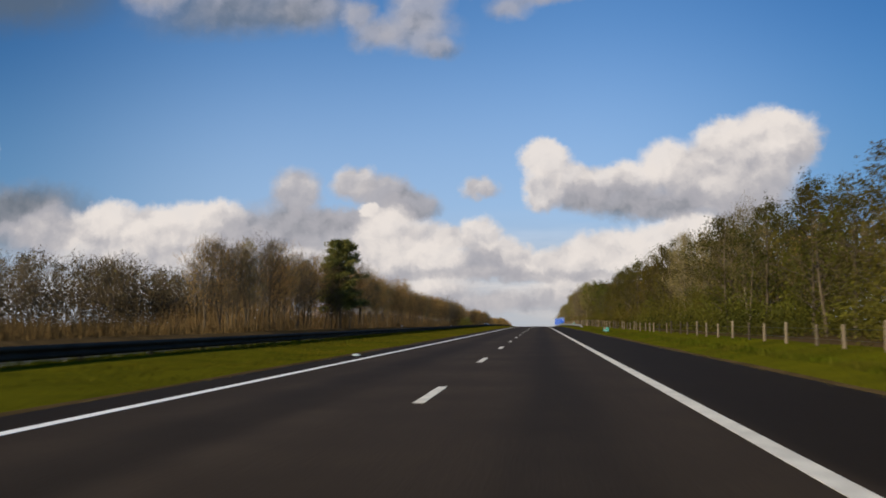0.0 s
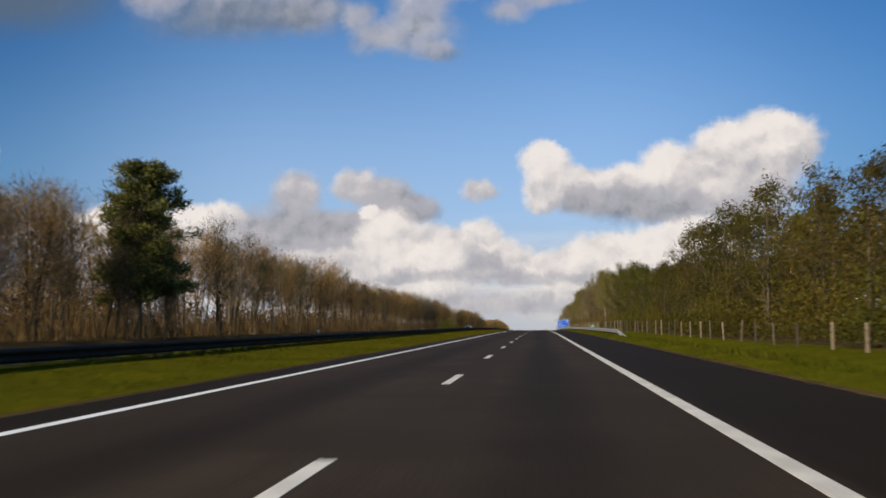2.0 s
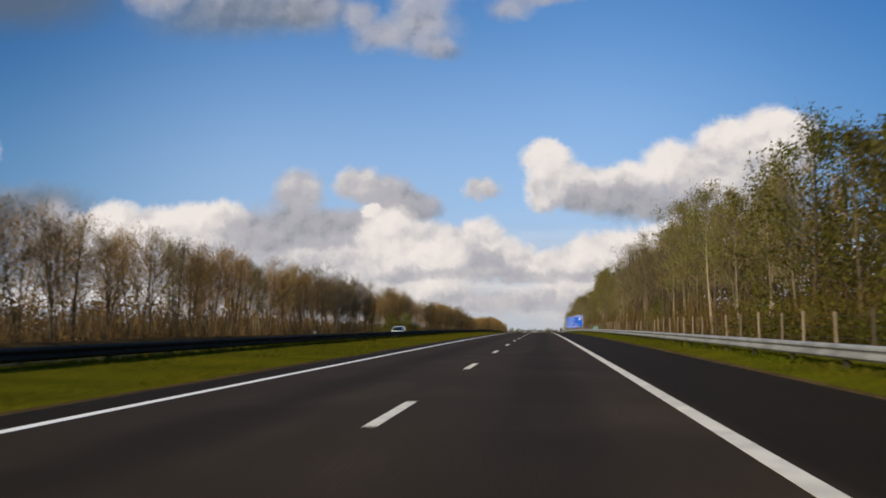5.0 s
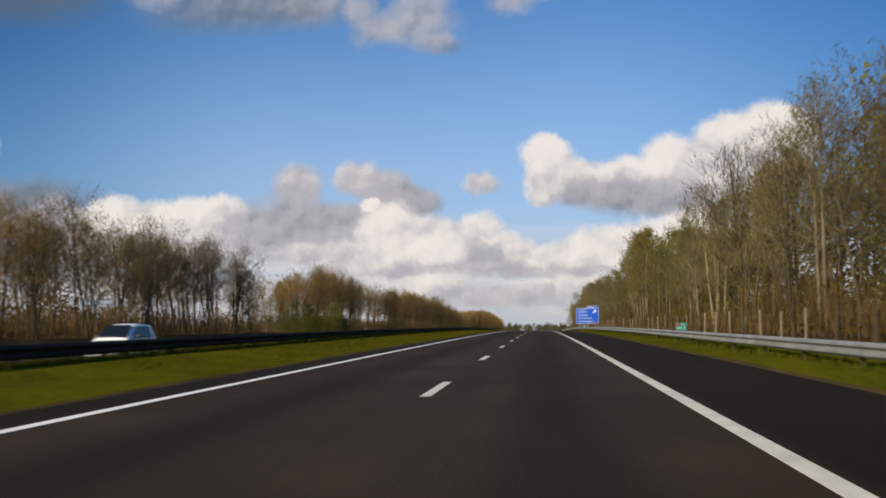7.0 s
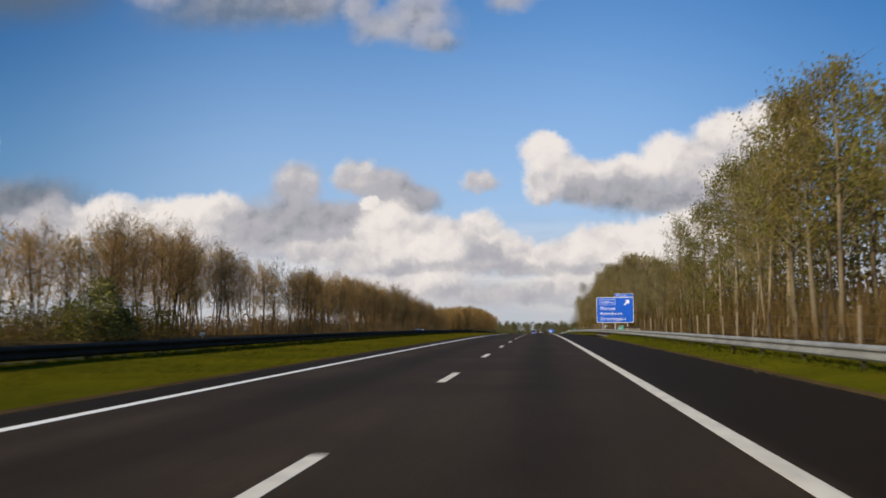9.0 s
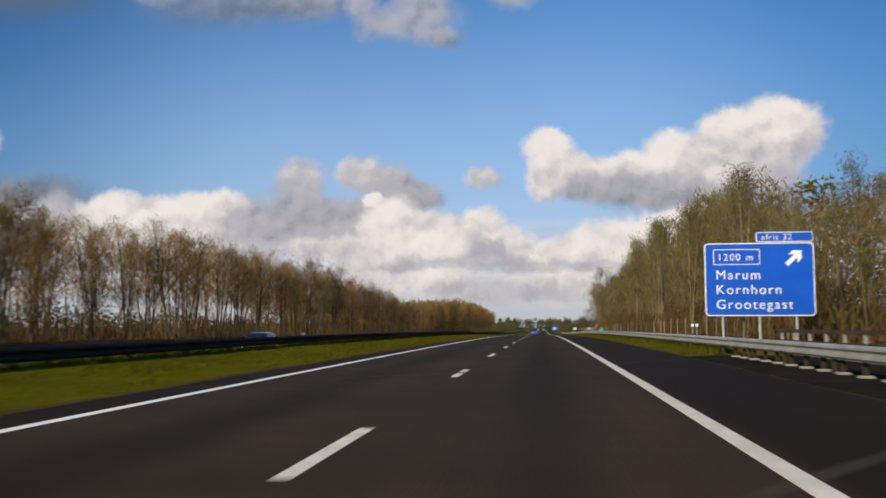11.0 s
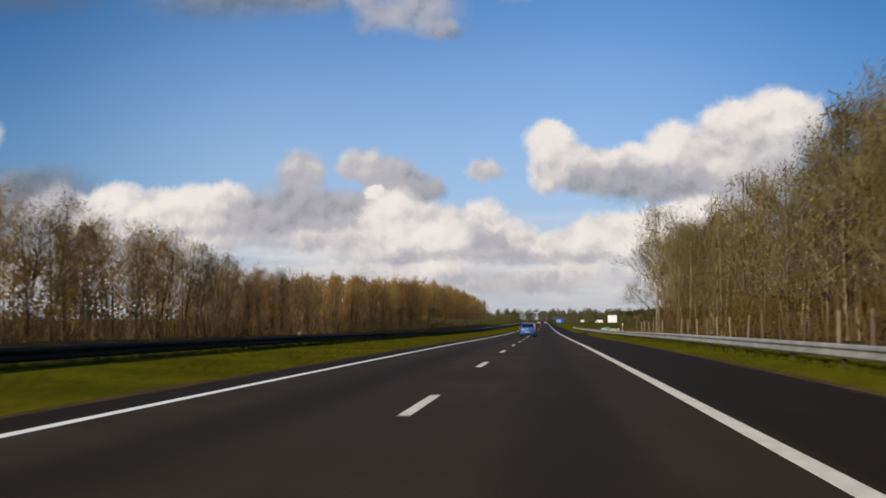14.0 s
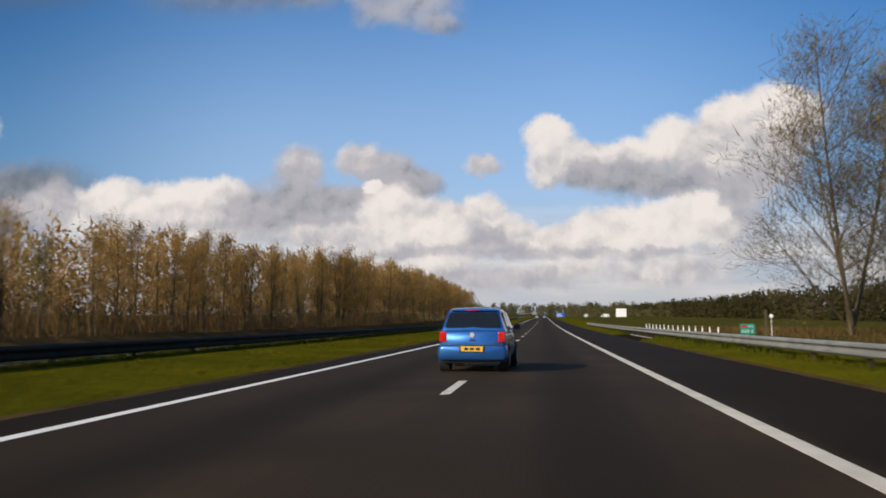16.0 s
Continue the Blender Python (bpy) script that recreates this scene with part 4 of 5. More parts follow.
shrubs("shrubs", "tall dark leafy thicket closing the wood behind the fence", [(bush.uniform(15.5, 22), bush.uniform(4, 226), bush.uniform(1.5, 2.6), bush.uniform(3.0, 6.2)) for _ in range(150)], 42, LEAF, 36, 0.20)
shrubs("shrubs", "brown budding shrubs among the pale trunks", [(bush.uniform(12.5, 20), bush.uniform(222, 432), bush.uniform(1.1, 2.2), bush.uniform(1.6, 4.2)) for _ in range(102)], 80, BUDS, 24)
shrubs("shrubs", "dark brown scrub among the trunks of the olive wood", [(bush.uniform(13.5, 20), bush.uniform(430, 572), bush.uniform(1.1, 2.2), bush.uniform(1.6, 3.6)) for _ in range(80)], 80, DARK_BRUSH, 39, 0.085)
# dark filling that paints the shaded interior behind the trunks
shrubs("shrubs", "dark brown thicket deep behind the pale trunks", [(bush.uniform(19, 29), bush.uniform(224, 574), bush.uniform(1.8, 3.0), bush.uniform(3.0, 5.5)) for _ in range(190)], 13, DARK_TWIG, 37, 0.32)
shrubs("shrubs", "olive budding shrubs along the fence", [(bush.uniform(12.0, 15.5), bush.uniform(496, 574), bush.uniform(1.1, 2.0), bush.uniform(1.2, 3.0)) for _ in range(26)], 130, OLIVE, 28, 0.075)
shrubs("shrubs", "brown scrub at the edge of the bare wood", [(left_edge(q) + bush.uniform(-3, 2), q, bush.uniform(1.0, 2.2), bush.uniform(0.9, 2.4)) for q in [bush.uniform(76, 690) for _ in range(170)]], 70, BRUSH, 25)
# dark filling of the set-back wood, its shadow put into the twig colour
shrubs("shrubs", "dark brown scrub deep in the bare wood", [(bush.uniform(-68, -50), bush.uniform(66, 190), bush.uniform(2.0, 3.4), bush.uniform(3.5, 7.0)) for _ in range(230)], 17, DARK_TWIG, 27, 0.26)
shrubs("shrubs", "brown scrub filling the back of the bare wood", [(left_edge(q) - bush.uniform(8, 17), q, bush.uniform(1.6, 2.8), bush.uniform(2.2, 4.8) if q > 560 else bush.uniform(2.2, 4.4) if q < 332 else bush.uniform(1.6, 3.4)) for q in [bush.uniform(112, 930) for _ in range(390)] + [bush.uniform(118, 332) for _ in range(150)]], 17, BRUSH, 29, 0.26)
shrubs("shrubs", "dark brown growth deep in the golden wood", [(bush.uniform(-50, -40), bush.uniform(535, 860), bush.uniform(2.0, 3.4), bush.uniform(4.0, 7.0)) for _ in range(150)], 9, BRUSH, 30, 0.42)
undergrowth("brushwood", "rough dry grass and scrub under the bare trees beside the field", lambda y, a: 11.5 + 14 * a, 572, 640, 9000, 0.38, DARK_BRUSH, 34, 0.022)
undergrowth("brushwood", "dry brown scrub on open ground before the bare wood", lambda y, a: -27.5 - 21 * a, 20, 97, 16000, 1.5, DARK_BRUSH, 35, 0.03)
shrubs("shrubs", "low olive thicket where the bare wood is broken", [(bush.uniform(-29, -26), bush.uniform(337, 376), bush.uniform(1.1, 1.9), bush.uniform(1.7, 2.7)) for _ in range(34)], 130, LEAF, 38, 0.11)
shrubs("evergreen_bush", "dark evergreen bush before the bare wood", [(-27.4, 366.0, 1.7, 3.8), (-28.0, 363.2, 1.6, 2.4), (-27.0, 368.2, 1.2, 1.9)], 560, NEEDLE, 26, 0.14)

# ---------------- single trees ----------------


def pine(x, y, height):
    r, g = random.Random(5), np.random.default_rng(5)
    thing = new("pine_tree")
    thing.location = (x, y, level(y) + land(x))
    verts, faces, tris = [], [], []
    stem = [Vector((0.15 * math.sin(k), 0.1 * math.cos(k * 1.3), height * 0.90 * k / 8 - (0.3 if k == 0 else 0))) for k in range(9)]
    tube(verts, faces, stem, [0.2 - 0.021 * k for k in range(9)], 7)
    for k in range(92):
        q = 0.20 + 0.76 * k / 92
        p = stem[min(int(q * 8.8), 7)].copy()
        p.z = q * height
        a = k * 2.4 + r.uniform(-0.5, 0.5)
        reach = float(np.interp(q, [0.20, 0.32, 0.5, 0.72, 0.88, 0.96], [3.2, 3.9, 3.3, 2.9, 2.2, 1.1])) * (1 + 0.16 * math.cos(a)) * r.uniform(0.3, 1.0) ** 0.8
        d = Vector((math.cos(a), math.sin(a), r.uniform(-0.15, 0.5)))
        path = [p, p + d * reach * 0.5, p + d * reach + Vector((0, 0, 0.25))]
        tube(verts, faces, path, [0.06, 0.04, 0.012], 3)
        # a few rounded tufts of needles on the outer part of each limb, with air between the limbs
        tufts = np.array([list(p + d * reach * f + Vector((r.uniform(-0.35, 0.35), r.uniform(-0.35, 0.35), r.uniform(0.0, 0.4)))) for f in (0.5, 0.72, 0.9, 1.05)])
        n = 360
        c = tufts[g.integers(0, 4, n)] + np.clip(g.normal(0, 1, (n, 3)), -1.7, 1.7) * np.array([0.36, 0.36, 0.24])
        e = g.normal(0, 1, (n, 3)) * 0.6 + np.array(d) + np.array([0, 0, 0.5])
        e /= np.linalg.norm(e, axis=1, keepdims=True)
        s = np.cross(e, g.normal(0, 1, (n, 3)))
        s /= np.linalg.norm(s, axis=1, keepdims=True)
        size = (0.16 + 0.2 * g.random(n))[:, None]
        tris.append(np.stack([c - s * 0.06, c + s * 0.06, c + e * size], 1))
    part("trunk", mesh_data("trunk", np.array([list(v) for v in verts]), np.array(faces, dtype=np.int32), [BARK], True), None, thing)
    t = np.concatenate(tris).reshape(-1, 3)
    part("crown", mesh_data("crown", t, np.arange(len(t), dtype=np.int32).reshape(-1, 3), [NEEDLE]), None, thing)
    return tagged(thing, "tall dark green pine standing out of the bare wood", "pine tree")


pine(-28.1, 133.0, 13.3)
for k, (x, y, size) in enumerate(((-27.0, 129.5, 0.52), (-28.9, 131.0, 0.70), (-26.8, 134.8, 0.48), (-27.4, 137.2, 0.62))):
    plant("grey_bare_tree", k % 4, x, y, size, 70 * k)
plant("leafing_tree", 3, -28.6, 329.0, 0.72, 20)
for x, y, size in ((-27.6, 345, 0.42), (-26.6, 349, 0.36), (-28.0, 352, 0.45)):
    plant("leafing_tree", 1, x, y, size, y * 7)
plant("old_bare_tree", 2, 17.4, 600.0, 1.42, 40)
plant("old_bare_tree", 0, 21.0, 598.0, 1.30, 150)
plant("old_bare_tree", 1, 18.6, 587.0, 1.08, 250)
plant("old_bare_tree", 1, 22.5, 604.0, 1.15, 20)
plant("old_bare_tree", 2, 20.6, 585.0, 1.0, 310)

# woods and hedges far down the road, and behind the fields on the right
far = random.Random(31)
belt = []
for row in range(3):
    for k in range(230):
        belt.append((80 + row * 4 + far.uniform(-2, 2), 660 + 4.2 * k + far.uniform(-2, 2), far.uniform(2.2, 3.8), far.uniform(6.5, 10.0)))
shrubs("distant_woods", "low distant woods behind the fields", belt, 5.5, FAR_WOOD, 41, 0.75)
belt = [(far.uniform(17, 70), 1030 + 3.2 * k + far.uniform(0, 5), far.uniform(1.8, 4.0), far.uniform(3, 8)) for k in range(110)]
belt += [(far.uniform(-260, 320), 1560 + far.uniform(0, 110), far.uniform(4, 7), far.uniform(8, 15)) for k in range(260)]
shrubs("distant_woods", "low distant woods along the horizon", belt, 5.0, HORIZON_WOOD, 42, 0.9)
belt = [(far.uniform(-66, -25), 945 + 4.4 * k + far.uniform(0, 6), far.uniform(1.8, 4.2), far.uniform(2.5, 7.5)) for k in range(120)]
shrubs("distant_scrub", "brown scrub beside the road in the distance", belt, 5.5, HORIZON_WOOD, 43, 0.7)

# ---------------- fence ----------------


def fence(y0, y1, x, gap):
    thing = tagged(new("fence"), "weathered wooden post fence with thin wire strands on a grassy bank", "fence")
    thing.location = (x, y0, level(y0) + land(x))
    r = random.Random(9)
    made = []
    for k in range(3):
        bm = bmesh.new()
        bmesh.ops.create_cone(bm, cap_ends=True, segments=9, radius1=0.052, radius2=0.046, depth=1.65, matrix=Matrix.Translation((0, 0, 0.325)))
        bmesh.ops.bevel(bm, geom=[e for e in bm.edges if all(v.co.z > 1.0 for v in e.verts)], offset=0.012, segments=1, affect="EDGES")
        for v in bm.verts:
            v.co.x += 0.012 * math.sin(v.co.z * 3 + k)
        made.append(part("post", bm, POST_WOOD, thing))
    spots = steps(y0, y1, gap)

    def foot(y):
        """Ground line of the fence; the posts are set deeper where the road begins its climb."""
        return level(y) + land(x) - float(np.interp(y, [85, 160], [0.42, 0.0]))

    for k, y in enumerate(spots):
        ob = made[k] if k < 3 else new("post", made[k % 3].data)
        ob.parent = thing
        tilt = 5.0 if r.random() < 0.12 else 1.2
        ob.matrix_basis = pose(r.uniform(-0.08, 0.08), y - y0, foot(y) - thing.location.z, r.uniform(-tilt, tilt), r.uniform(-tilt, tilt), r.uniform(0, 360)) @ Matrix.Scale(r.uniform(0.93, 1.05), 4)
    for h in (0.35, 0.65, 0.95):
        section = [(-0.066, h - 0.004), (-0.058, h), (-0.066, h + 0.004)]
        v, f = along(section, spots, True, foot)
        v = [(a, b - y0, c - thing.location.z) for a, b, c in v]
        part("wire", mesh_data("wire", v, f, [WIRE]), None, thing)
    return thing


fence(2.0, 383.0, 9.9, 3.0)
fence(416.0, 566.0, 9.9, 3.0)

# ---------------- small bridge over a ditch ----------------
DECK = material("bridge_asphalt", (0.026, 0.022, 0.018), (0.017, 0.0145, 0.012), 0.9, 0.9, bump=0.5, fine=40)
JOINT = material("joint_compound", (0.085, 0.075, 0.064), (0.058, 0.05, 0.043), 2.5, 0.9, bump=0.3, fine=25)
CONCRETE = material("pale_concrete", (0.34, 0.32, 0.28), (0.22, 0.205, 0.18), 1.5, 0.9, bump=0.4, fine=18)


def skewed_slab(x0, x1, near, far, top, deep):
    """A slab between two skew lines y = near + 1.33 x and y = far + 1.33 x, following the road."""
    bm = bmesh.new()
    n, loops = 8, []
    for k in range(n + 1):
        x = x0 + (x1 - x0) * k / n
        ring = []
        for c, z in ((near, top), (far, top), (far, top - deep), (near, top - deep)):
            y = c + 1.33 * x
            ring.append(bm.verts.new((x, y, level(y) + z)))
        loops.append(ring)
    for a, b in zip(loops, loops[1:]):
        for j in range(4):
            bm.faces.new((a[j], a[(j + 1) % 4], b[(j + 1) % 4], b[j]))
    bm.faces.new(loops[0][::-1]), bm.faces.new(loops[-1])
    bmesh.ops.recalc_face_normals(bm, faces=bm.faces)
    return bm


def bridge():
    deck = part("bridge_deck", skewed_slab(6.46, 10.9, 377.0, 400.0, 0.0, 0.22), DECK)
    tagged(deck, "dark paved edge of a small bridge under the guard rail", "bridge", kind="structure")
    second = part("bridge_deck", skewed_slab(6.46, 10.9, 595.0, 613.0, 0.0, 0.22), DECK)
    tagged(second, "dark paved edge of a second small bridge under the guard rail", "bridge", kind="structure")
    part("kerb", skewed_slab(10.5, 10.88, 377.2, 399.8, 0.16, 0.155), CONCRETE, deck, "pale concrete kerb")
    for c in (397.9, 379.5):
        part("expansion_joint", skewed_slab(-4.4, 6.4, c, c + 0.14, 0.0025, 0.02), JOINT, road, "greyish sealed joint across the asphalt")
    railing = tagged(new("bridge_railing"), "low steel railing with pale posts along the bridge edge", "railing")
    x, y0, y1 = 10.7, 391.6, 413.6
    railing.location = (x, y0, level(y0) + 0.16)
    bm = boxed(-0.05, -0.05, -0.02, 0.05, 0.05, 0.62, bevel=0.012)
    first = None
    for y in steps(y0 + 0.3, y1 - 0.3, 1.75):
        ob = part("post", bm, CONCRETE, railing) if first is None else new("post", first.data)
        first = first or ob
        ob.parent = railing
        ob.location = (0, y - y0, level(y) + 0.16 - railing.location.z)
    for low, high in ((0.60, 0.72), (0.28, 0.34)):
        v, f = along([(-0.06, low), (0.06, low), (0.06, high), (-0.06, high)], steps(y0, y1, 2.0))
        part("rail", mesh_data("rail", [(a, b - y0, c + 0.16 - railing.location.z) for a, b, c in v], f, [SHADED_ZINC]), None, railing)


def rail_supports(y0, count):
    """Foot plates and closer posts that carry the guard rail over a bridge."""
    carrier = tagged(new("rail_supports"), "short steel guard rail supports on pale foot plates", "guard rail support")
    carrier.location = (7.98, y0, level(y0))
    foot, stem = boxed(-0.13, -0.11, -0.003, 0.13, 0.11, 0.05, bevel=0.015), boxed(-0.045, -0.04, 0.02, 0.045, 0.04, 0.40, bevel=0.008)
    a = b = None
    for k in range(count):
        y = y0 + 1.34 * k
        a0 = part("foot_plate", foot, CONCRETE, carrier, "pale foot plate") if a is None else new("foot_plate", a.data)
        b0 = part("post", stem, SHADED_ZINC, carrier) if b is None else new("post", b.data)
        a, b = a or a0, b or b0
        for ob in (a0, b0):
            ob.parent = carrier
            ob.location = (0, y - y0, level(y) - carrier.location.z)


bridge()
rail_supports(391.0, 14)
rail_supports(606.0, 13)

# ---------------- hectometre signs ----------------


SIGN_BACK = material("sign_back", (0.32, 0.33, 0.32), (0.25, 0.26, 0.25), 3.0, 0.5)


def hectometre_sign(x, y, low, back=False):
    ground, half = land(x), 0.22 if back else 0.245
    thing = tagged(new("hectometre_sign"), "pale back of a small distance sign beyond the opposite carriageway" if back else "small green distance sign with white figures on a steel post", "road sign", "hectometre signs")
    thing.location = (x, y, level(y) + ground)
    bm = bmesh.new()
    rod(bm, (0, 0.03, -0.3), (0, 0.03, low + 0.26), 0.03, sides=10)
    part("post", bm, STEEL, thing)
    plate = part("plate", boxed(-half, -0.008, low, half, 0.008, low + (0.28 if back else 0.37), bevel=0.006), SIGN_BACK if back else SIGN_GREEN, thing)
    if back:
        return thing
    part("route_patch", boxed(-0.21, -0.013, low + 0.225, -0.05, -0.0085, low + 0.335), SIGN_RED, plate, "red route patch")
    for x0, x1, z0, z1 in ((0.01, 0.08, 0.235, 0.325), (0.11, 0.18, 0.235, 0.325), (-0.205, -0.135, 0.045, 0.18), (-0.11, -0.04, 0.045, 0.18), (-0.015, 0.055, 0.045, 0.18), (0.115, 0.185, 0.045, 0.18)):
        part("figure_bar", boxed(x0 + 0.012, -0.013, low + z0 + 0.01, x1 - 0.012, -0.0085, low + z1 - 0.01), SIGN_FIGURE, plate)
    return thing


for k, low in enumerate((0.18, 0.62, 0.62, 0.62, 0.62, 0.62)):
    hectometre_sign(8.3 if k else 7.5, (83.3, 185.5, 284.0, 383.5, 483.0, 583.0)[k], low - land(8.3 if k else 7.5))
for k in range(1, 6):
    hectometre_sign(-25.6, 78.0 + 100.5 * k, 0.15 - land(-25.6), True)

# ---------------- direction signs ----------------


def lettering(text, size, x, z, parent, mat, y):
    cu = bpy.data.curves.new("lettering", "FONT")
    cu.body, cu.size, cu.extrude = text, size, 0.003
    cu.space_character = 1.2
    cu.materials.append(mat)
    ob = new("lettering", cu)
    ob.parent = parent
    ob.matrix_basis = pose(x, y, z, 90, 0, 0)
    return ob


def rounded_plate(x0, z0, x1, z1, r, y0, y1):
    bm = bmesh.new()
    pts = []
    for cx, cz, a0 in ((x1 - r, z1 - r, 0), (x0 + r, z1 - r, 90), (x0 + r, z0 + r, 180), (x1 - r, z0 + r, 270)):
        for k in range(6):
            a = radians(a0 + 18 * k)
            pts.append((cx + r * math.cos(a), cz + r * math.sin(a)))
    face = bm.faces.new([bm.verts.new((x, y1, z)) for x, z in pts])
    made = bmesh.ops.extrude_face_region(bm, geom=[face])
    bmesh.ops.translate(bm, vec=(0, y0 - y1, 0), verts=[v for v in made["geom"] if isinstance(v, bmesh.types.BMVert)])
    bmesh.ops.recalc_face_normals(bm, faces=bm.faces)
    return bm


def direction_sign(x, y, w, h, low):
    """The large blue exit sign on three steel posts."""
    ground = land(x + w / 2)
    thing = tagged(new("direction_sign"), "large blue motorway exit sign with white lettering on steel posts", "road sign")
    thing.matrix_basis = pose(x, y, level(y) + ground, 0, 0, -3)
    b = low - ground
    part("panel_edge", rounded_plate(0, b, w, b + h, 0.16, -0.020, 0.03), SIGN_WHITE, thing, "white rim")
    panel = part("panel", rounded_plate(0.045, b + 0.045, w - 0.045, b + h - 0.045, 0.13, -0.026, 0.02), SIGN_BLUE, thing)
    tab_edge = part("exit_tab", rounded_plate(w * 0.48, b + h + 0.03, w - 0.02, b + h + 0.43, 0.06, -0.020, 0.03), SIGN_WHITE, thing, "white-rimmed exit tab")
    part("tab_face", rounded_plate(w * 0.48 + 0.03, b + h + 0.06, w - 0.05, b + h + 0.40, 0.05, -0.026, 0.02), SIGN_BLUE, tab_edge)
    lettering("afrit 32", 0.33, w * 0.48 + 0.20, b + h + 0.12, tab_edge, SIGN_WHITE, -0.030)
    part("frame_edge", rounded_plate(0.35, b + h - 0.88, 2.17, b + h - 0.25, 0.05, -0.0285, 0.0), SIGN_WHITE, panel)
    part("frame_face", rounded_plate(0.38, b + h - 0.85, 2.14, b + h - 0.28, 0.04, -0.0305, 0.0), SIGN_BLUE, panel)
    lettering("1200 m", 0.40, 0.50, b + h - 0.71, panel, SIGN_WHITE, -0.034)
    for k, text in enumerate(("Marum", "Kornhorn", "Grootegast")):
        lettering(text, 0.54, 0.42, b + h - 1.47 - 0.595 * k, panel, SIGN_WHITE, -0.030)
    bm = bmesh.new()
    shape = [(-0.38, -0.26), (-0.26, -0.38), (0.10, -0.02), (0.10, -0.24), (0.26, -0.08), (0.26, 0.26), (-0.08, 0.26), (-0.24, 0.10), (-0.02, 0.10)]
    cx, cz = w - 0.74, b + h - 0.58
    face = bm.faces.new([bm.verts.new((cx + px, -0.0265, cz + pz)) for px, pz in shape])
    made = bmesh.ops.extrude_face_region(bm, geom=[face])
    bmesh.ops.translate(bm, vec=(0, -0.004, 0), verts=[v for v in made["geom"] if isinstance(v, bmesh.types.BMVert)])
    bmesh.ops.recalc_face_normals(bm, faces=bm.faces)
    part("arrow", bm, SIGN_WHITE, panel)
    for px in (0.7, w / 2, w - 0.7):
        bm = bmesh.new()
        rod(bm, (px, 0.11, -0.4), (px, 0.11, b + h - 0.15), 0.06, sides=10)
        part("post", bm, STEEL, thing)
    for pz in (0.35, h - 0.45):
        part("crossbar", boxed(0.25, 0.031, b + pz - 0.04, w - 0.25, 0.065, b + pz + 0.04), STEEL, thing)
    return thing


direction_sign(8.32, 415.7, 4.25, 2.95, 1.40)


def plain_board(name, label, x, y, w, h, low, mat):
    thing = tagged(new(name), label, "road sign")
    ground = land(x)
    thing.location = (x, y, level(y) + ground)
    b = low - ground
    board = part("board", boxed(-w / 2, -0.03, b, w / 2, 0.03, b + h, bevel=0.02), mat, thing)
    for px in (-w * 0.3, w * 0.3):
        bm = bmesh.new()
        rod(bm, (px, 0.03 + 0.014 * w, -0.4), (px, 0.03 + 0.014 * w, b + h * 0.9), 0.012 * w + 0.012, sides=8)
        part("post", bm, STEEL, thing)
    return thing, board, b


far_sign, board, b = plain_board("direction_sign", "distant blue motorway sign with white stripes of text on posts", 10.6, 1060.0, 4.6, 2.4, 0.3, SIGN_BLUE)
for k in range(3):
    part("text_bar", boxed(-1.8, -0.04, b + 0.4 + 0.62 * k, 1.0 - 0.3 * k, -0.031, b + 0.64 + 0.62 * k), SIGN_WHITE, board)
plain_board("white_board", "large plain white board on posts beyond the verge", 40.0, 1014.0, 5.2, 4.2, 0.6, SIGN_WHITE)
plain_board("white_board", "low plain white board on posts beyond the verge", 36.0, 1075.0, 5.0, 1.8, 0.3, SIGN_WHITE)
plain_board("white_board", "small plain white board on posts beyond the verge", 26.0, 1090.0, 2.6, 1.8, 0.3, SIGN_WHITE)


plain_board("fence_board", "small plain white board by the wire fence", 10.5, 432.0, 0.40, 0.17, 0.98, SIGN_WHITE)


def culvert_rail():
    """Low white-painted railing on the bank behind the guard rail."""
    thing = tagged(new("culvert_railing"), "low railing of short white posts on the bank", "railing")
    x, y0 = 11.2, 604.0
    thing.location = (x, y0, level(y0) + land(x))
    bm = boxed(-0.038, -0.038, -0.3, 0.038, 0.038, 0.40, bevel=0.01)
    first = part("post", bm, SIGN_WHITE, thing)
    for k in range(1, 15):
        ob = new("post", first.data)
        ob.parent = thing
        y = y0 + 2.6 * k
        ob.location = (0, y - y0, level(y) + land(x) - thing.location.z)
    v, f = along([(-0.02, 0.31), (0.02, 0.31), (0.02, 0.36), (-0.02, 0.36)], steps(y0, y0 + 36.4, 2.6), True, lambda q: level(q) + land(x))
    part("rail", mesh_data("rail", [(a, b - y0, c - thing.location.z) for a, b, c in v], f, [SHADED_ZINC]), None, thing)


culvert_rail()


def marker_post():
    thing = tagged(new("marker_post"), "grey wooden post with a small round white marker", "post")
    x, y = 10.2, 588.5
    thing.location = (x, y, level(y) + land(x))
    part("post", boxed(-0.045, -0.045, -0.3, 0.045, 0.045, 1.2, bevel=0.012), POST_WOOD, thing)
    bm = bmesh.new()
    rod(bm, (0.22, -0.02, 0.98), (0.22, 0.02, 0.98), 0.075, sides=18)
    rod(bm, (0.22, 0, -0.2), (0.22, 0, 0.92), 0.012, sides=8)
    part("marker", bm, SIGN_WHITE, thing)


marker_post()

# ---------------- cars ----------------
CAR_BLUE = material("blue_car_paint", (0.030, 0.14, 0.44), (0.026, 0.125, 0.40), 2.0, 0.30, 0.55, fine=300, coat=0.8)
CAR_SILVER = material("silver_car_paint", (0.55, 0.56, 0.58), (0.5, 0.51, 0.53), 2.0, 0.3, 0.5, fine=300, coat=0.8)
CAR_WHITE = material("white_car_paint", (0.74, 0.75, 0.76), (0.68, 0.69, 0.70), 2.0, 0.35, 0.0, fine=300, coat=0.6)
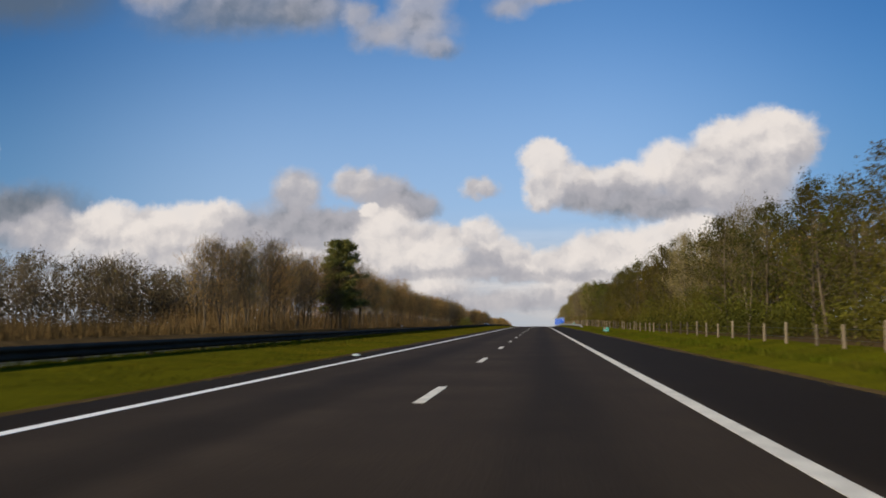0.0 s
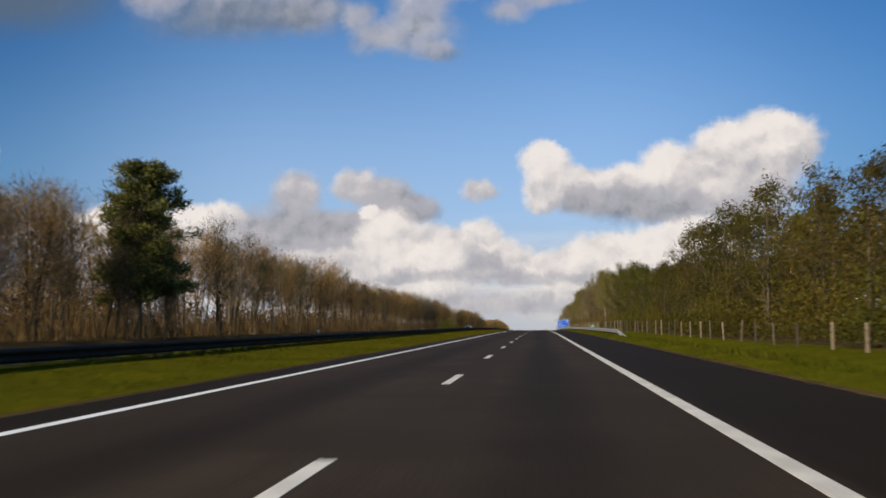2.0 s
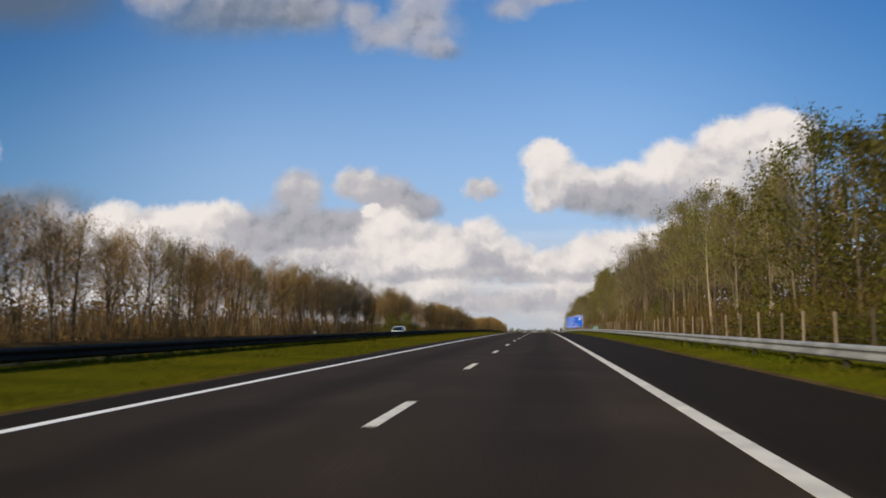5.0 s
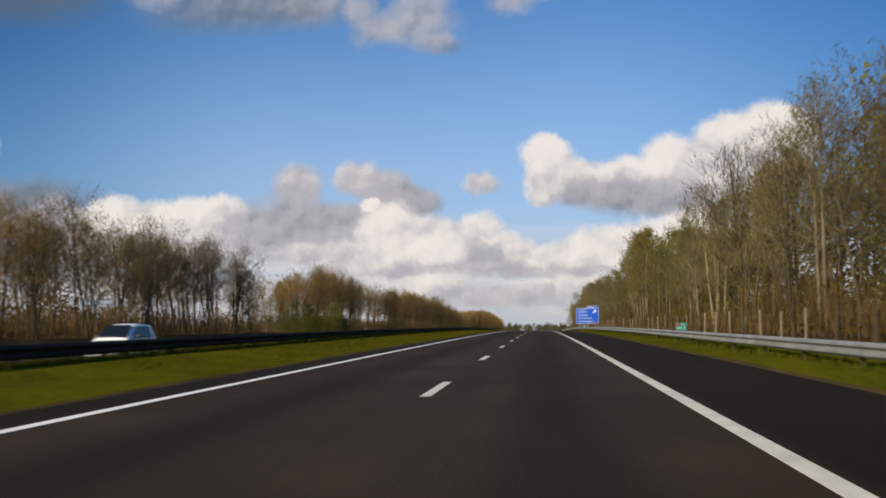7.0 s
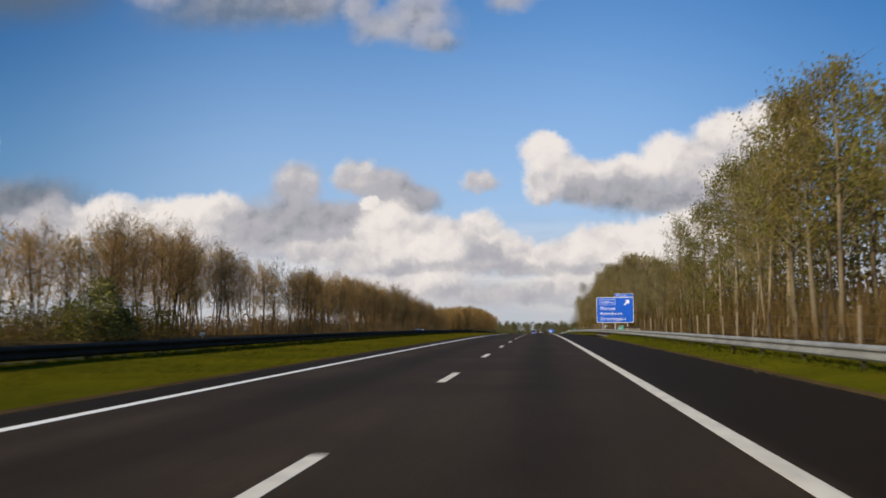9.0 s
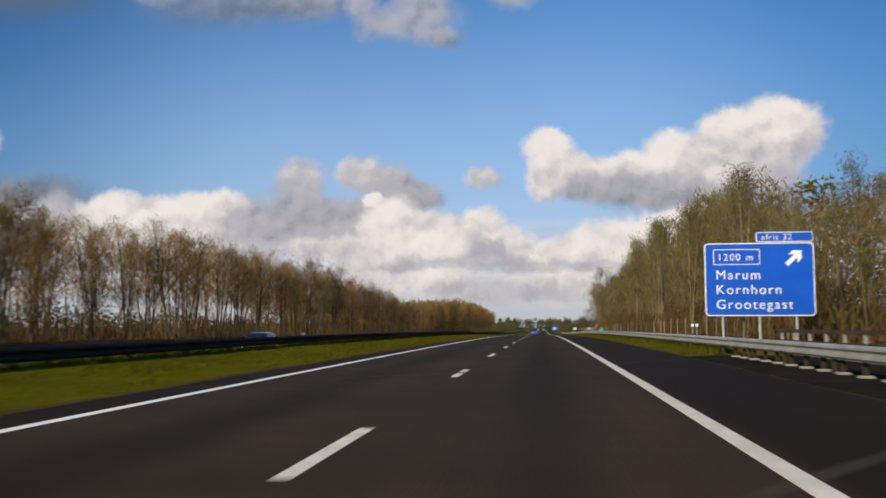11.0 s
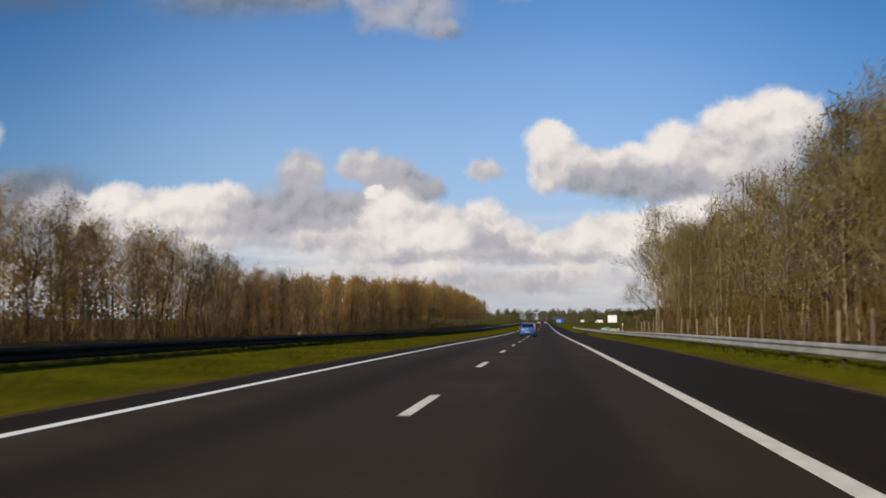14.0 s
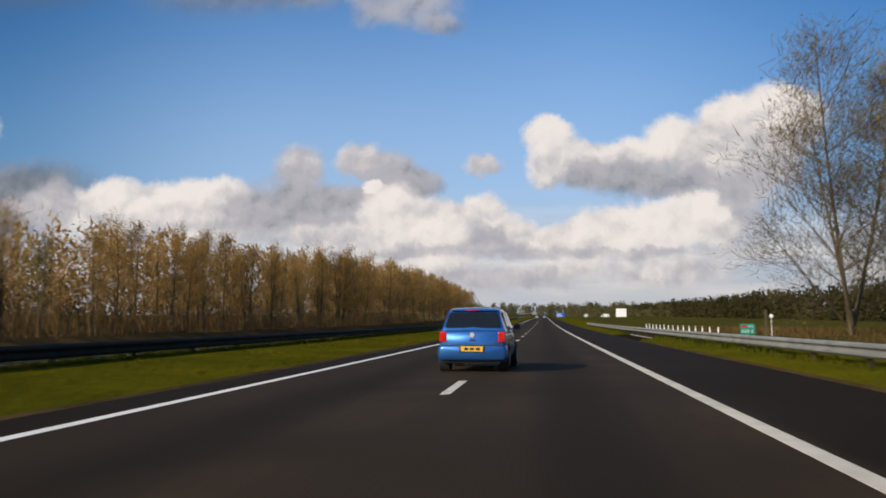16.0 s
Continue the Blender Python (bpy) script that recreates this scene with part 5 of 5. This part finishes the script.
CAR_DARK = material("dark_car_paint", (0.012, 0.02, 0.06), (0.01, 0.016, 0.05), 2.0, 0.25, 0.3, fine=300, coat=0.8)
CAR_GLASS = material("tinted_glass", (0.012, 0.014, 0.016), (0.010, 0.012, 0.014), 2.0, 0.04)
TRIM = material("black_trim", (0.022, 0.022, 0.024), (0.015, 0.015, 0.016), 6.0, 0.55, bump=0.1)
TYRE = material("tyre_rubber", (0.02, 0.02, 0.02), (0.014, 0.014, 0.014), 8.0, 0.8, bump=0.3)
RIM = material("wheel_rim", (0.35, 0.36, 0.37), (0.22, 0.23, 0.24), 5.0, 0.4, 0.7)
TAIL = material("tail_lamp_red", (0.62, 0.018, 0.014), (0.45, 0.012, 0.010), 9.0, 0.12, fine=80, coat=1.0)
PLATE = material("yellow_plate", (0.85, 0.47, 0.03), (0.78, 0.42, 0.03), 5.0, 0.45)
RIM_LIGHT = material("satin_silver", (0.6, 0.6, 0.6), (0.5, 0.5, 0.5), 8.0, 0.4)
CHROME = material("chrome", (0.75, 0.75, 0.76), (0.66, 0.66, 0.67), 5.0, 0.15, 1.0)


def loft(rings):
    """Skin through mirrored half rings of (x, y, z), closed at both ends."""
    bm = bmesh.new()
    loops = []
    for ring in rings:
        right = [bm.verts.new(p) for p in ring]
        left = [bm.verts.new((-p[0], p[1], p[2])) for p in ring[::-1] if abs(p[0]) > 1e-6]
        loops.append(right + left)
    for a, b in zip(loops, loops[1:]):
        n = len(a)
        for j in range(n):
            bm.faces.new((a[j], a[(j + 1) % n], b[(j + 1) % n], b[j]))
    bm.faces.new(loops[0][::-1]), bm.faces.new(loops[-1])
    bmesh.ops.recalc_face_normals(bm, faces=bm.faces)
    return bm


def smoothed(bm, levels=2):
    bmesh.ops.subdivide_edges(bm, edges=bm.edges[:], cuts=1, use_grid_fill=True)
    for _ in range(levels):
        bmesh.ops.smooth_vert(bm, verts=bm.verts[:], factor=0.35, use_axis_x=True, use_axis_y=True, use_axis_z=True)
    return bm


def panel(points, lift, thick=0.012):
    """A thin bevelled sheet through the given outline, pushed out along lift."""
    bm = bmesh.new()
    lift = Vector(lift)
    face = bm.faces.new([bm.verts.new(Vector(p) + lift) for p in points])
    made = bmesh.ops.extrude_face_region(bm, geom=[face])
    bmesh.ops.translate(bm, vec=-lift.normalized() * (thick + lift.length), verts=[v for v in made["geom"] if isinstance(v, bmesh.types.BMVert)])
    bmesh.ops.recalc_face_normals(bm, faces=bm.faces)
    return bm


def hatchback(m, paint, label):
    """A small five-door hatchback; its rear bumper is at the origin and it points along +y."""
    car = tagged(new("car"), label, "car")
    car.matrix_basis = m
    rings = []
    for y, zb, zt, w in ((0.0, 0.36, 0.86, 0.70), (0.05, 0.28, 0.91, 0.78), (0.18, 0.24, 0.93, 0.815), (0.6, 0.20, 0.93, 0.825), (1.3, 0.20, 0.92, 0.825), (2.0, 0.20, 0.91, 0.825),
                         (2.75, 0.20, 0.88, 0.82), (3.2, 0.22, 0.81, 0.80), (3.55, 0.26, 0.72, 0.74), (3.72, 0.34, 0.60, 0.60)):
        rings.append([(0, y, zb), (w * 0.82, y, zb), (w * 0.975, y, zb + 0.09), (w, y, zb + (zt - zb) * 0.45), (w * 0.99, y, zt - 0.14), (w * 0.95, y, zt - 0.03), (w * 0.86, y, zt), (0, y, zt + 0.01)])
    body = part("body", smoothed(loft(rings)), paint, car, smooth=True)
    rings = []
    for y, zt, wb, wt in ((0.10, 0.93, 0.76, 0.73), (0.17, 1.02, 0.785, 0.72), (0.34, 1.325, 0.795, 0.60), (0.46, 1.38, 0.80, 0.60), (0.9, 1.415, 0.80, 0.61), (1.5, 1.405, 0.80, 0.61),
                          (1.9, 1.35, 0.795, 0.62), (2.35, 1.13, 0.785, 0.66), (2.8, 0.88, 0.76, 0.72)):
        rings.append([(0, y, 0.80), (wb, y, 0.80), (wb, y, 0.88), (wt + (wb - wt) * 0.25, y, 0.88 + (zt - 0.88) * 0.75), (wt + 0.025, y, zt - 0.05), (wt - 0.02, y, zt - 0.018), (wt - 0.13, y, zt), (0, y, zt + 0.018)])
    cabin = part("cabin", loft(rings), paint, car, smooth=True)
    part("rear_window", panel([(-0.665, 0.155, 0.985), (-0.635, 0.14, 0.955), (0.635, 0.14, 0.955), (0.665, 0.155, 0.985), (0.585, 0.305, 1.265), (0.53, 0.32, 1.295), (-0.53, 0.32, 1.295), (-0.585, 0.305, 1.265)], (0, -0.020, 0.012)), CAR_GLASS, cabin, "dark tinted rear window")
    part("windscreen", panel([(-0.62, 2.68, 0.95), (-0.52, 2.0, 1.31), (0.52, 2.0, 1.31), (0.62, 2.68, 0.95)], (0, 0.03, 0.05)), CAR_GLASS, cabin, "dark windscreen")
    for s in (-1, 1):
        def side(y, z):
            return (s * (0.80 - 0.165 * (z - 0.88) / 0.5), y, z)
        part("side_window", panel([side(1.28, 0.95), side(2.28, 0.95), side(1.82, 1.30), side(1.28, 1.335)], (s * 0.016, 0, 0.006)), CAR_GLASS, cabin, "dark side window")
        part("side_window", panel([side(0.62, 0.96), side(1.20, 0.95), side(1.20, 1.335), side(0.66, 1.325)], (s * 0.016, 0, 0.006)), CAR_GLASS, cabin, "dark side window")
        part("tail_lamp", boxed(s * 0.70 - 0.085, -0.012, 0.66, s * 0.70 + 0.085, 0.16, 0.885, bevel=0.03), TAIL, body, "red tail lamp")
        part("rubbing_strip", boxed(s * 0.832 - 0.012, 0.95, 0.50, s * 0.832 + 0.012, 2.5, 0.545, bevel=0.006), TRIM, body, "black rubbing strip")
        part("door_handle", boxed(s * 0.828 - 0.014, 1.38, 0.76, s * 0.828 + 0.014, 1.54, 0.795, bevel=0.008), TRIM, body)
        part("bumper_strip", boxed(s * 0.50 - 0.24, -0.030, 0.565, s * 0.50 + 0.24, 0.02, 0.60, bevel=0.008), TRIM, body, "black bumper strip")
        bm = boxed(s * 0.92 - 0.085, 2.10, 0.93, s * 0.92 + 0.085, 2.20, 1.05, bevel=0.03)
        part("door_mirror", bm, TRIM, body)
        part("headlamp", boxed(s * 0.52 - 0.13, 3.52, 0.56, s * 0.52 + 0.13, 3.70, 0.70, bevel=0.03), CHROME, body)
        for wy in (0.62, 3.03):
            bm = bmesh.new()
            rod(bm, (s * 0.60, wy, 0.285), (s * 0.834, wy, 0.285), 0.335, sides=28)
            part("wheel_arch", bm, TRIM, body)
            bm = bmesh.new()
            rod(bm, (s * 0.66, wy, 0.285), (s * 0.845, wy, 0.285), 0.285, sides=28)
            bmesh.ops.bevel(bm, geom=[e for e in bm.edges if abs(abs(e.verts[0].co.x) - abs(e.verts[1].co.x)) < 1e-4 and e.calc_length() < 0.1], offset=0.025, segments=2, affect="EDGES")
            wheel = part("wheel", bm, TYRE, car, smooth=True)
            bm = bmesh.new()
            rod(bm, (s * 0.80, wy, 0.285), (s * 0.850, wy, 0.285), 0.18, 0.165, sides=24)
            part("rim", bm, RIM, wheel, "grey wheel trim")
    part("bumper", smoothed(loft([[(0, y, zb), (w, y, zb), (w + 0.02, y, zb + 0.12), (w, y, zt), (0, y, zt)] for y, zb, zt, w in ((-0.035, 0.33, 0.57, 0.70), (0.0, 0.26, 0.60, 0.80), (0.12, 0.23, 0.61, 0.825), (0.3, 0.22, 0.61, 0.827))]), 1), paint, car, smooth=True)
    part("lower_valance", boxed(-0.68, 0.06, 0.19, 0.68, 0.24, 0.30, bevel=0.03), TYRE, body)
    holder = part("plate_recess", boxed(-0.30, -0.052, 0.435, 0.30, 0.0, 0.595, bevel=0.008), TRIM, body, "dark recess")
    plate = part("number_plate", boxed(-0.26, -0.060, 0.455, 0.26, -0.050, 0.565, bevel=0.004), PLATE, body, "yellow plate with dark bars")
    for k, (a, b) in enumerate(((-0.19, -0.09), (-0.05, 0.05), (0.09, 0.19))):
        part("plate_bar", boxed(a, -0.0635, 0.48, b, -0.0605, 0.54), TRIM, plate)
    bm = bmesh.new()
    rod(bm, (0, 0.03, 0.82), (0, -0.012, 0.815), 0.055, sides=24)
    part("badge", bm, RIM_LIGHT, body, "round chrome badge")
    part("tailgate_handle", boxed(-0.075, -0.008, 0.685, 0.075, 0.03, 0.72, bevel=0.008), TRIM, body)
    spoiler = part("roof_spoiler", boxed(-0.54, 0.28, 1.34, 0.54, 0.52, 1.38, bevel=0.018), paint, cabin)
    part("brake_lamp", boxed(-0.17, 0.258, 1.35, 0.17, 0.28, 1.372, bevel=0.006), TAIL, spoiler, "red third brake lamp")
    bm = bmesh.new()
    rod(bm, (0, 1.6, 1.41), (0, 1.25, 1.62), 0.006, 0.003, sides=6)
    part("aerial", bm, TRIM, cabin)
    return car


def car_at(x, y, turn, drop, paint, label, tall=0.955):
    return hatchback(pose(x, y, level(y) + drop + 0.002, math.degrees(math.atan(slope_at(y))), 0, turn) @ Matrix.Diagonal((0.88, 0.97, tall, 1)), paint, label)


car_at(-0.17, 569.7, -2.0, 0.0, CAR_BLUE, "metallic blue five-door hatchback on the lane line of the motorway")
car_at(1.7, 1010.0, 0.0, 0.0, CAR_SILVER, "silver hatchback far down the motorway")
car_at(-1.8, 985.0, 0.0, 0.0, CAR_SILVER, "pale silver hatchback overtaking far down the motorway")
car_at(-14.4, 274.5, 180.0, -0.7, CAR_WHITE, "tall white car on the opposite carriageway behind the rail", 1.16)
car_at(-14.4, 430.0, 180.0, -0.7, CAR_DARK, "dark blue hatchback on the opposite carriageway behind the rail")

# ---------------- litter on the shoulder ----------------


def litter(x, y):
    bm = bmesh.new()
    bmesh.ops.create_icosphere(bm, subdivisions=3, radius=0.085)
    for v in bm.verts:
        n = noise.noise(v.co * 9) * 0.09 + noise.noise(v.co * 23) * 0.04
        v.co = v.co * (1 + n * 5)
        v.co.z = v.co.z * 0.5 + 0.035
        v.co.x *= 1.4
    ob = part("crumpled_bag", bm, SIGN_FIGURE)
    ob.location = (x, y, level(y) + 0.0)
    tagged(ob, "crumpled white plastic bag on the asphalt shoulder", "litter")


litter(-4.1, 28.0)
